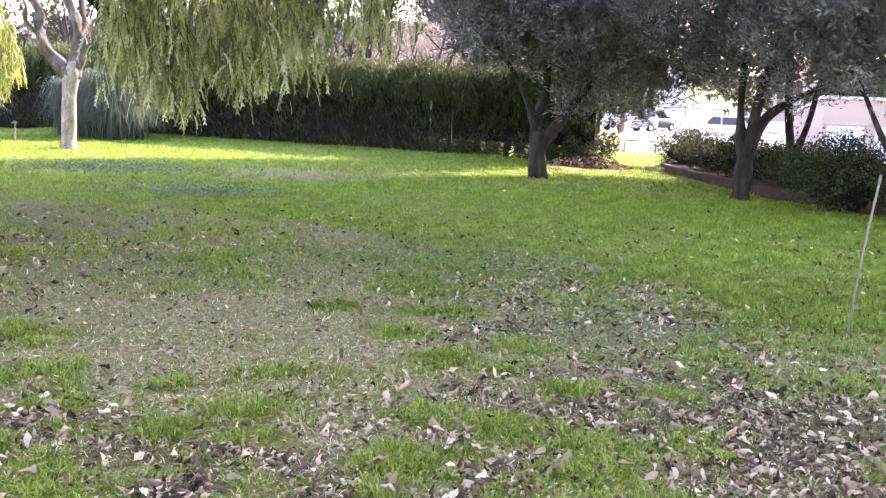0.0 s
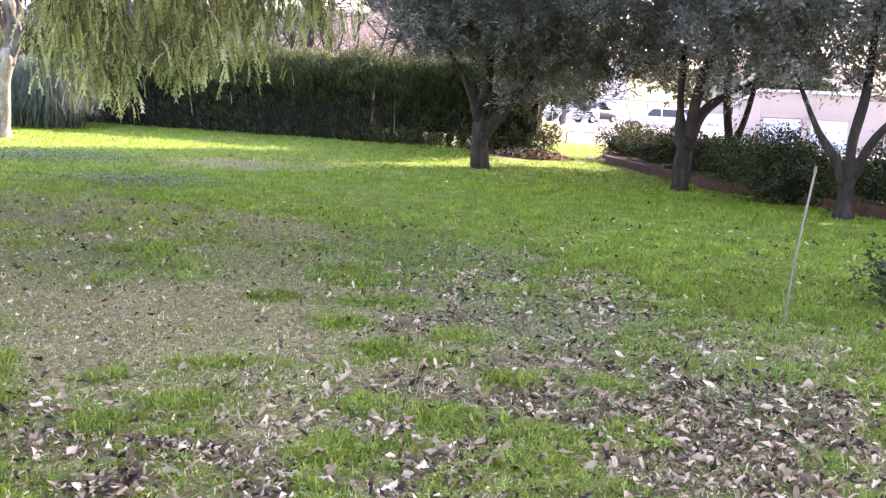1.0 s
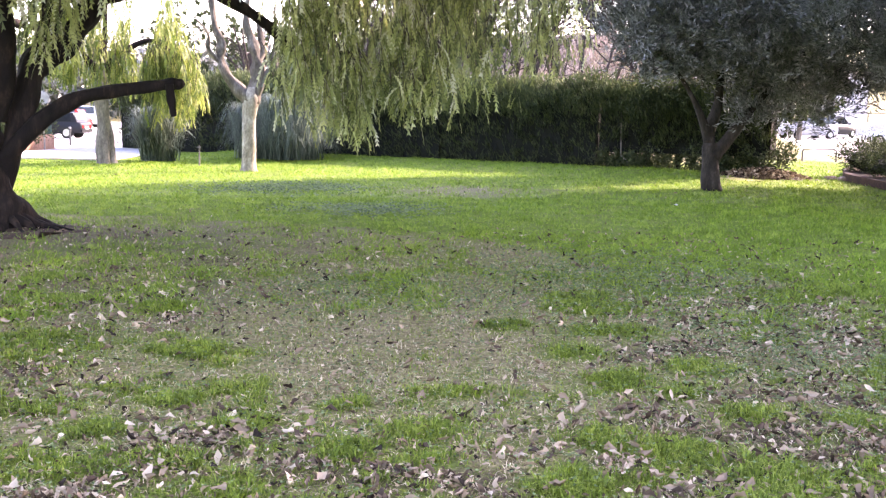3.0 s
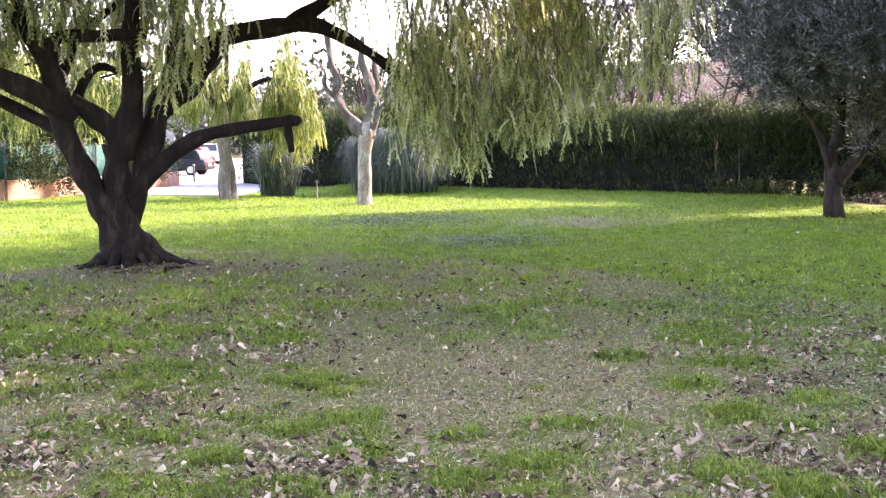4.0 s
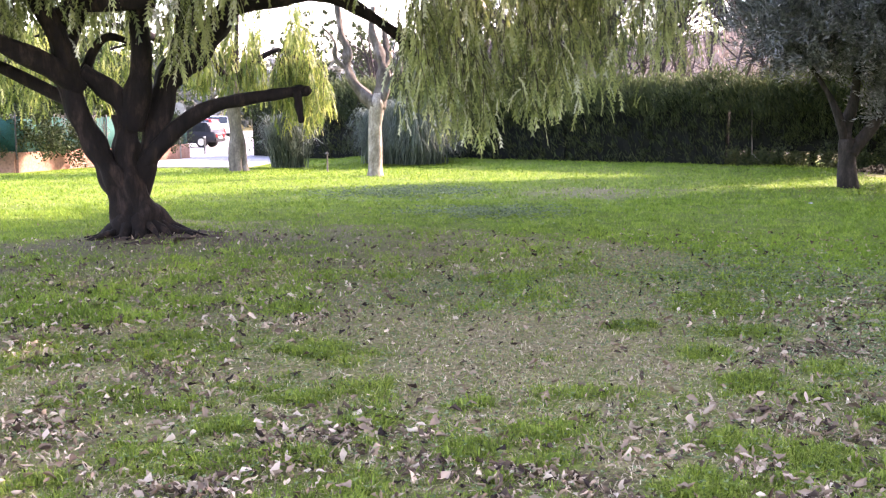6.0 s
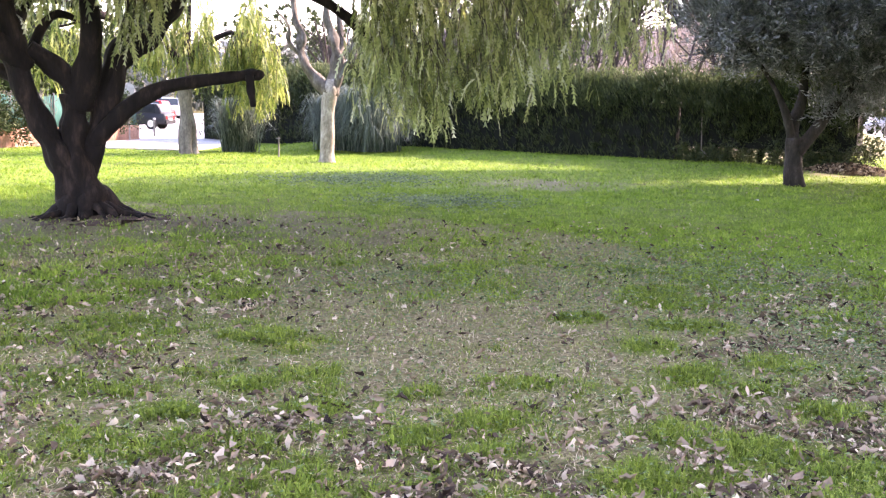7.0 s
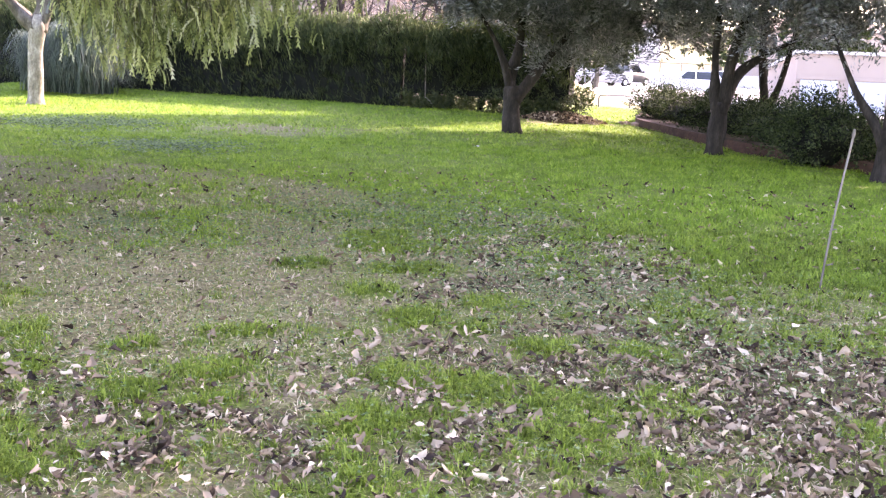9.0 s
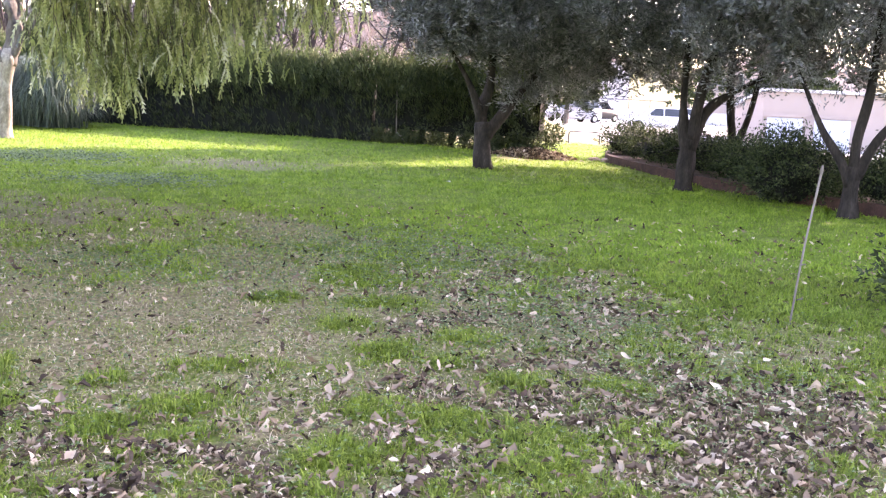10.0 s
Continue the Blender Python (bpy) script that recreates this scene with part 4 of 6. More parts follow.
def hedge_mesh(r, a, b, base, top, thick, n, per, leaf, width):
    """Skin of fronds over a clipped hedge: both faces, the top and the ends."""
    L = np.linalg.norm(b - a)
    t = (b - a) / L
    nrm = np.array([t[1], -t[0]])
    s, f = r.random(n) * L, r.random(n)
    bump = 0.18 * np.sin(s * 1.3) + 0.12 * np.sin(s * 3.7 + 1)
    onface = f < 0.68
    z = base + (top - base) * r.random(n)
    w = np.where(onface, thick / 2 + 0.10 * r.normal(size=n) + bump * 0.6, (r.random(n) - 0.5) * thick)
    z = np.where(onface, z, top + 0.12 * r.normal(size=n) + bump * 0.5 - 0.5 * (w / (thick / 2)) ** 2)
    w = w - np.where(onface, 0.45 * smooth(top - 0.9, top + 0.1, z), 0)
    w = np.where(onface, w * (0.45 + 0.55 * smooth(0.8, 1.75, z)), w)
    side = np.where(r.random(n) < 0.9, 1, -1)
    thin = (z > 1.55) | (r.random(n) < 0.28)
    s, w, z, side, onface = s[thin], w[thin], z[thin], side[thin], onface[thin]
    n = len(s)
    C = np.c_[a[0] + t[0] * s + nrm[0] * w * side, a[1] + t[1] * s + nrm[1] * w * side, z]
    out = np.c_[nrm[0] * side, nrm[1] * side, np.full(n, 1.8)]
    out[~onface] = [0, 0, 1]
    ax = unit(out + 0.45 * r.normal(size=(n, 3)))
    O = C[:, None] + ax[:, None] * (0.2 * r.random((n, per)))[..., None] + 0.07 * r.normal(size=(n, per, 3))
    D = unit(ax[:, None] + 0.5 * rand_dirs(r, n * per).reshape(n, per, 3))
    S = unit(np.cross(D, rand_dirs(r, n * per).reshape(n, per, 3)))
    sz = (0.7 + 0.7 * r.random(n * per))
    V, F = leaf_quads(O.reshape(-1, 3), D.reshape(-1, 3), S.reshape(-1, 3), leaf * sz, width * sz, 0.05)
    # top clumps are split off to take the paler colour painted as light
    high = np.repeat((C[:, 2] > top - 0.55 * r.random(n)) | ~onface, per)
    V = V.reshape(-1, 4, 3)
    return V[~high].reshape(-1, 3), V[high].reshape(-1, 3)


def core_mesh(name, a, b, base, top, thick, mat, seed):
    """Lumpy near-black body that stands in for the shade inside a hedge."""
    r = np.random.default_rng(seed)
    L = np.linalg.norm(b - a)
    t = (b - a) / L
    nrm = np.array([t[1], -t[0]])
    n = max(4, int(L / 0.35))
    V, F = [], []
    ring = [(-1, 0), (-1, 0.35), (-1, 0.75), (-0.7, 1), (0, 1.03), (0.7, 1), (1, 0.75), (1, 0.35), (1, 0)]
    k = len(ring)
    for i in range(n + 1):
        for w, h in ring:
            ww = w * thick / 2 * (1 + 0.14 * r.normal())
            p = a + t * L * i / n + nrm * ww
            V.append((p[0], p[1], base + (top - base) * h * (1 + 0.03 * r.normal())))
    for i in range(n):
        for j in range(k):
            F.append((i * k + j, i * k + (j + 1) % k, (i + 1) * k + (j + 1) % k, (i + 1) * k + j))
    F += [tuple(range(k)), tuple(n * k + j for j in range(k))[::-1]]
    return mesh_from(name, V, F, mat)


HL = np.linalg.norm(H1 - H0)
along = lambda s: H0 + (H1 - H0) * s / HL
# each run: from, to, underside, top
for i, (s0, s1, lo, hi) in enumerate([(0.0, 11.0, -0.05, 2.7), (11.1, 16.4, -0.05, 2.62), (16.5, 22.2, -0.05, 2.5), (22.3, 27.6, 0.55, 2.4)]):
    h = thing("hedge", "tall dark green clipped cypress hedge along the lawn", "hedge", "hedge runs")
    a, b = along(s0), along(s1)
    part("core", core_mesh("core", a, b, lo, hi - 0.18, 0.4 if i == 3 else 0.62, M["inner_shade"], 200 + i), h)
    FV, TV = hedge_mesh(np.random.default_rng(210 + i), a, b, 0.8 if i == 3 else lo, hi, 1.5, int(330 * (s1 - s0)), 12, 0.17, 0.03)
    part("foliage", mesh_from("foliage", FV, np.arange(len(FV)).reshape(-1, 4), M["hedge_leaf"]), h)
    part("lit_top", mesh_from("lit_top", TV, np.arange(len(TV)).reshape(-1, 4), M["hedge_leaf_lit"]), h, "paler leaves on the hedge top, its light put into the colour")
    r = np.random.default_rng(220 + i)
    for k in range(int((s1 - s0) / 1.0)):
        p = along(s0 + 0.4 + k * 1.0 + 0.2 * r.random())
        part("trunk", tube_mesh("trunk", [(p[0], p[1], -0.1), (p[0] + 0.05 * r.normal(), p[1], 0.6), (p[0] + 0.1 * r.normal(), p[1], lo + 1.2)], [0.1, 0.075, 0.06], M["bark_dark"], sides=8, seed=230 + k), h)

# dark evergreen standing in the hedge's end; tall hidden top added for its shadow
ever = thing("evergreen_tree", "dark evergreen tree at the end of the hedge, its tall top added for shade", "tree", at=pose(6.2, 32.0, 0))
part("trunk", tube_mesh("trunk", [(0, 0, -0.2), (0.05, 0, 1.2), (0, 0.1, 3.6), (0.05, 0.1, 8.2)], [0.24, 0.2, 0.15, 0.05], M["bark_dark"], sides=10, seed=61), ever)
EV, EF = clumps(np.random.default_rng(62), 1400, 30, (0, 0, 6.1), (2.45, 2.45, 4.5), 0.18, 0.075, shell=0.3)
part("crown", mesh_from("crown", EV, EF, M["hedge_leaf"]), ever)
# low dark undergrowth in the hedge's open foot
for i, (s0, hh) in enumerate([(22.9, 0.55), (23.9, 0.8), (25.6, 0.7), (26.4, 0.95), (27.4, 1.0)]):
    c = along(s0)
    g = thing("undergrowth", "dark leafy undergrowth at the foot of the hedge", "shrub", "undergrowth")
    part("foliage", mesh_from("foliage", *clumps(np.random.default_rng(250 + i), 110, 40, (c[0], c[1], hh * 0.45), (0.7, 0.7, hh * 0.6), 0.1, 0.04, shell=0.3), M["hedge_leaf"]), g)


# ---- pampas grass ----
def pampas(at, seed, n, height_m, spread, label, hang=0.75):
    r = np.random.default_rng(seed)
    o = thing("pampas_grass", label, "grass clump", "pampas clumps", at=at)
    a = r.random(n) * 6.283
    rad = spread * (0.35 + 0.65 * r.random(n))
    top = height_m * (0.25 + 0.75 * r.random(n) ** 0.7)
    droop = top * (0.1 + hang * r.random(n))
    k = np.linspace(0, 1, 8)
    base = 0.35 * r.normal(size=(n, 2)) * spread * 0.5
    out = np.stack([np.cos(a), np.sin(a)], -1)
    side = np.stack([-np.sin(a), np.cos(a), 0 * a], -1)
    xy = base[:, None] + out[:, None] * (rad[:, None] * k ** 1.25)[..., None]
    rise = np.sin(np.minimum(k * 1.9, 1.57)) 
    fall = np.maximum(0, k - 0.55) / 0.45
    z = top[:, None] * rise[None] - droop[:, None] * fall[None] ** 1.3
    C = np.concatenate([xy, np.maximum(z, 0.02)[..., None]], -1)
    w = 0.012 * (1 - k ** 2 * 0.9)[None, :, None]
    A, B = C + side[:, None] * w, C - side[:, None] * w
    V = np.stack([A, B], 2).reshape(-1, 3)
    b0 = (np.arange(n) * 16)[:, None] + (np.arange(7) * 2)[None]
    F = np.stack([b0, b0 + 1, b0 + 3, b0 + 2], -1).reshape(-1, 4)
    part("leaves", mesh_from("leaves", V, F, M["pampas_leaf"]), o)
    return o


pampas(facing(-7.9, 36.0), 301, 5200, 2.45, 1.75, "tall arching clump of grey-green pampas grass before the hedge")
pampas(facing(-11.9, 34.4), 302, 1700, 1.95, 1.2, "smaller fountain of blue-green pampas grass beside the road", 0.3)
pampas(facing(-9.3, 36.6), 303, 2000, 2.2, 1.2, "grey-green pampas grass clump before the hedge")


# scrap of white paper on the grass
bm = bmesh.new()
pv = [[bm.verts.new((0.035 * (i - 1.5), 0.025 * (j - 1), 0.02 + 0.012 * math.sin(2.1 * i + j) + 0.01 * (j == 2))) for i in range(4)] for j in range(3)]
for j in range(2):
    for i in range(3):
        bm.faces.new((pv[j][i], pv[j][i + 1], pv[j + 1][i + 1], pv[j + 1][i]))
scrap = thing("paper_scrap", "crumpled scrap of white paper on the lawn", "litter", at=pose(2.6, 19.9, float(height(2.6, 19.9)) + 0.02, 0, 0, 30), data=bm_mesh("paper_scrap", bm, M["plaster_white"]))

# ---- raised bed with brick edge and shrubs ----
BED = [(9.9, 34.9), (8.55, 30.5), (8.25, 27.1), (8.15, 21.2), (8.6, 18.2), (9.1, 15.9), (10.2, 12.0), (11.5, 8.0)]
bed = thing("bed_wall", "low red-brown brick edge of a planted bed", "low wall", kind="structure")
bp_pts = spline(np.c_[np.array(BED), np.zeros(len(BED))], 6)[:, :2]
bm = bmesh.new()
prev = None
for i, p in enumerate(bp_pts):
    d = bp_pts[min(i + 1, len(bp_pts) - 1)] - bp_pts[max(i - 1, 0)]
    n = np.array([-d[1], d[0]]) / np.linalg.norm(d)
    h = 0.2
    ring = [bm.verts.new((*(p + n * w), z)) for w, z in ((0.09, -0.2), (0.09, h), (-0.09, h), (-0.09, -0.2))]
    if prev:
        for k in range(3):
            bm.faces.new((prev[k], prev[k + 1], ring[k + 1], ring[k]))
    prev = ring
part("footing", bm_mesh("footing", bm, M["brick"]), bed)
soil = bmesh.new()
top = [soil.verts.new((x + 0.05, y, 0.17)) for x, y in bp_pts] + [soil.verts.new((30, 8, 0.17)), soil.verts.new((30, 26, 0.17)), soil.verts.new((14, 38, 0.17))]
soil.faces.new(top)
tagged(new("bed_soil", bm_mesh("bed_soil", soil, M["soil"])), "dark bare soil of the planted bed", "soil", kind="structure")


def shrub(at, size, seed, n, label, leaf=0.06, width=0.026, mat="shrub_leaf", name="shrub"):
    r = np.random.default_rng(seed)
    o = thing(name, label, "shrub", "bed shrubs", at=at)
    x, y, z = size
    for i in range(5):
        a = r.random() * 6.28
        part("stem", tube_mesh("stem", [(0.05 * math.cos(a), 0.05 * math.sin(a), -0.1), (0.25 * x * math.cos(a), 0.25 * y * math.sin(a), z * 0.35), (0.5 * x * math.cos(a), 0.5 * y * math.sin(a), z * 0.75)], [0.035, 0.025, 0.012], M["bark_dark"], sides=6, seed=seed + i), o)
    V1, F1 = clumps(r, n, 46, (0, 0, z * 0.48), (x, y, z * 0.55), leaf, width, shell=0.45)
    V1[:, 2] = np.maximum(V1[:, 2], 0.0)
    part("foliage", mesh_from("foliage", V1, F1, M[mat]), o)
    # dark ball behind the leaves, painted as the shade inside the shrub
    part("core", mesh_from("core", *lump_ball((0, 0, z * 0.46), (x * 0.72, y * 0.72, z * 0.44), seed), M["inner_shade"]), o, "near-black lump standing in for the shade inside the shrub")
    return o


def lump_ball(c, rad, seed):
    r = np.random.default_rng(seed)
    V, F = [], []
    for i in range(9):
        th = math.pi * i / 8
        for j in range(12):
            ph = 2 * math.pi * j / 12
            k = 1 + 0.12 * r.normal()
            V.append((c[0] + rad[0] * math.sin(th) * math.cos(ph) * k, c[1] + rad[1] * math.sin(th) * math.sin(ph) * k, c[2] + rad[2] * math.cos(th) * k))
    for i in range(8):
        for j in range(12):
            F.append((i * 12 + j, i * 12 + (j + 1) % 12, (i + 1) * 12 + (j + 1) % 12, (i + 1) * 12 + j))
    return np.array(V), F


SL = "dense dark green clipped shrub in the brick-edged bed"
for i, (x, y, sx, sy, sz) in enumerate([(9.6, 31.4, 0.9, 1.4, 0.8), (9.4, 28.2, 1.0, 1.7, 0.78), (9.3, 25.0, 1.0, 1.6, 0.74), (9.4, 22.2, 1.0, 1.4, 0.72), (9.5, 19.8, 0.9, 0.9, 0.6)]):
    shrub(pose(x, y, 0.15), (sx, sy, sz), 400 + i, 210, SL, mat="shrub_leaf")
shrub(pose(8.35, 18.3, 0.05), (0.9, 0.85, 1.0), 410, 260, "rounded glossy-leaved shrub growing over the brick edge of the bed")
shrub(pose(9.5, 16.8, 0.2), (0.8, 0.9, 0.75), 411, 200, "loose green shrub with thin bare twigs in the bed")
shrub(pose(10.8, 15.0, 0.24), (0.9, 1.1, 0.8), 412, 200, SL)
shrub(pose(5.2, 8.05, 0), (0.3, 0.3, 0.42), 414, 220, "small dark green bush standing on the lawn", mat="hedge_leaf", name="bush")

# ---- stake on the lawn ----
stake = thing("stake", "thin weathered wooden stake leaning in the lawn", "stake")
part("shaft", tube_mesh("shaft", [(3.515, 7.475, -0.1), (3.548, 7.46, 0.35), (3.584, 7.445, 0.72), (3.63, 7.42, 1.12)], [0.0075, 0.008, 0.008, 0.0085], M["wood_stake"], sides=8, lump=0.05, seed=8), stake)
part("cap", tube_mesh("cap", [(3.628, 7.421, 1.105), (3.631, 7.42, 1.14), (3.633, 7.419, 1.17)], [0.010, 0.0125, 0.008], M["bark_grey"], sides=8, lump=0.05, seed=9), stake, "frayed darker tip")
for z in (0.45, 0.2):
    part("tie", tube_mesh("tie", [(3.54, 7.44, z), (3.575, 7.43, z + 0.012), (3.59, 7.45, z + 0.004)], [0.006, 0.006, 0.004], M["wood_stake"], sides=5, seed=10), stake)

# ---- hoop barrier at the lawn's end ----
rail = thing("hoop_barrier", "grey tubular steel hoop barrier at the edge of the lawn", "barrier")
part("hoop", tube_mesh("hoop", [(10.05, 41.75, -0.1), (10.05, 41.75, 0.3), (10.06, 41.76, 0.46), (10.18, 41.8, 0.535), (10.7, 41.9, 0.535), (11.22, 41.97, 0.535), (11.34, 41.99, 0.46), (11.35, 42, 0.3), (11.35, 42, -0.1)], [0.026] * 9, M["dark_steel"], sides=8, n=5, lump=0), rail)

# ---- pole with bent tube against the hedge, and short posts ----
pole = thing("garden_pole", "thin pale metal pole with bent pipe by the hedge", "pole")
part("shaft", tube_mesh("shaft", [(2.70, 33.2, -0.1), (2.68, 33.2, 0.8), (2.66, 33.2, 1.75)], [0.02, 0.019, 0.018], M["wood_stake"], sides=8, lump=0), pole)
part("pipe", tube_mesh("pipe", [(2.7, 33.15, 0.45), (2.86, 33.1, 0.3), (2.95, 33.1, 0.1), (2.98, 33.1, -0.03)], [0.022] * 4, M["steel"], sides=8, lump=0), pole)
post = thing("tap_post", "short pale standpipe post in the grass", "post")
part("shaft", tube_mesh("shaft", [(-9.75, 31.75, -0.1), (-9.75, 31.75, 0.35), (-9.75, 31.75, 0.6)], [0.03, 0.022, 0.02], M["bark_grey"], sides=8, lump=0.05), post)
part("tap", box_mesh("tap", (-9.82, 31.71, 0.53), (-9.70, 31.77, 0.57), M["dark_steel"], 0.012), post)


# ---- terracotta wall with green screen and climbing shrubs ----
wall = thing("garden_wall", "low terracotta rendered wall with rough coping beside the road", "wall", kind="structure")
WP = [(-30.0, 28.2), (-19.6, 31.0), (-19.2, 36.0), (-19.25, 43.0)]
for (x0, y0), (x1, y1) in zip(WP, WP[1:]):
    L = math.hypot(x1 - x0, y1 - y0)
    at = pose(x0, y0, 0, 0, 0, math.degrees(math.atan2(y1 - y0, x1 - x0)))
    n = max(1, round(L / 2.6))
    for k in range(n):
        part("panel", box_mesh("panel", (k * L / n + 0.006, -0.1, -0.2), ((k + 1) * L / n - 0.006, 0.1, 0.62 + 0.03 * (k % 2)), M["terracotta"], 0.015), wall, at=at)
screen = thing("screen_fence", "green shade netting on posts above the terracotta wall", "fence")
for (x0, y0), (x1, y1) in zip(WP, WP[1:]):
    L = math.hypot(x1 - x0, y1 - y0)
    at = pose(x0, y0, 0, 0, 0, math.degrees(math.atan2(y1 - y0, x1 - x0)))
    bm = bmesh.new()
    n = int(L / 0.25)
    cols = []
    for k in range(n + 1):
        w = 0.03 * math.sin(k * 1.9) + 0.02 * math.sin(k * 0.7)
        cols.append([bm.verts.new((k * L / n, 0.02 + w * (z - 0.6), z)) for z in (0.6, 1.1, 1.7 + 0.04 * math.sin(k))])
    for a, b in zip(cols, cols[1:]):
        for j in (0, 1):
            bm.faces.new((a[j], b[j], b[j + 1], a[j + 1]))
    me = bm_mesh("netting", bm, M["mesh_green"], True)
    net = part("netting", me, screen, at=at)
    net.modifiers.new("thick", "SOLIDIFY").thickness = 0.01
    for k in range(int(L / 2) + 1):
        part("post", tube_mesh("post", [(k * 2.0, -0.05, 0.4), (k * 2.0, -0.05, 1.1), (k * 2.0, -0.05, 1.8)], [0.025] * 3, M["dark_steel"], sides=6, lump=0), screen, at=at)
for i, (x, y, z, s) in enumerate([(-20.6, 30.6, 0.9, 0.8), (-19.7, 33.0, 1.0, 0.6), (-22.5, 30.1, 1.2, 1.0), (-25, 29.5, 1.2, 1.2), (-19.6, 35.0, 0.9, 0.5), (-28, 28.9, 1.3, 1.2), (-19.2, 31.6, 1.3, 0.9), (-19.0, 33.6, 0.8, 0.45), (-19.0, 38.0, 1.2, 0.8), (-18.95, 41.0, 1.2, 0.6)]):
    cl = thing("climber", "leafy climber hanging over the green netting", "climber", "climbers")
    part("foliage", mesh_from("foliage", *clumps(np.random.default_rng(500 + i), int(120 * s), 34, (x, y - 0.2, z), (s, s * 0.4, 0.75), 0.09, 0.05, shell=0.2), M["shrub_leaf"]), cl)
# dry grey tangle on the wall
tangle = thing("dry_vine", "grey leafless tangle of vine over the wall netting", "vine")
r = np.random.default_rng(77)
tw = []
for _ in range(90):
    p = np.array([-19.3 + 0.15 * r.normal(), 34.3 + 0.8 * r.normal(), 1.75 + 0.15 * r.random()])
    P = [p]
    for k in range(5):
        P.append(P[-1] + np.array([0.1 * r.normal() + 0.03, 0.14 * r.normal(), -0.08 - 0.17 * r.random()]))
    tw.append(tube(P, radii(0.012, 0.005, 6), sides=4, n=2, lump=0, cap=False))
part("tangle_mass", mesh_from("tangle_mass", *join(tw), M["bark_grey"]), tangle)

# round sign seen from behind
sign = thing("road_sign", "round road sign on a grey pole seen from the back", "sign")
part("pole", tube_mesh("pole", [(-18.8, 41.3, -0.1), (-18.8, 41.3, 1.2), (-18.8, 41.3, 2.25)], [0.03] * 3, M["steel"], sides=8, lump=0), sign)
bm = bmesh.new()
bmesh.ops.create_cone(bm, cap_ends=True, segments=28, radius1=0.24, radius2=0.24, depth=0.02, matrix=pose(-18.8, 41.25, 2.05, 90, 0, 24))
part("disc", bm_mesh("disc", bm, M["steel"]), sign, "plain grey back of the disc")


# slim bollard on the road
bollard = thing("bollard", "slim grey steel bollard on the pale road", "bollard")
part("shaft", tube_mesh("shaft", [(-20.0, 46.5, 0.0), (-20.0, 46.5, 0.45), (-20.0, 46.5, 0.8)], [0.04] * 3, M["dark_steel"], sides=8, lump=0), bollard)
part("cap", tube_mesh("cap", [(-20.0, 46.5, 0.8), (-20.0, 46.5, 0.85), (-20.0, 46.5, 0.88)], [0.06, 0.06, 0.03], M["steel"], sides=8, lump=0), bollard)

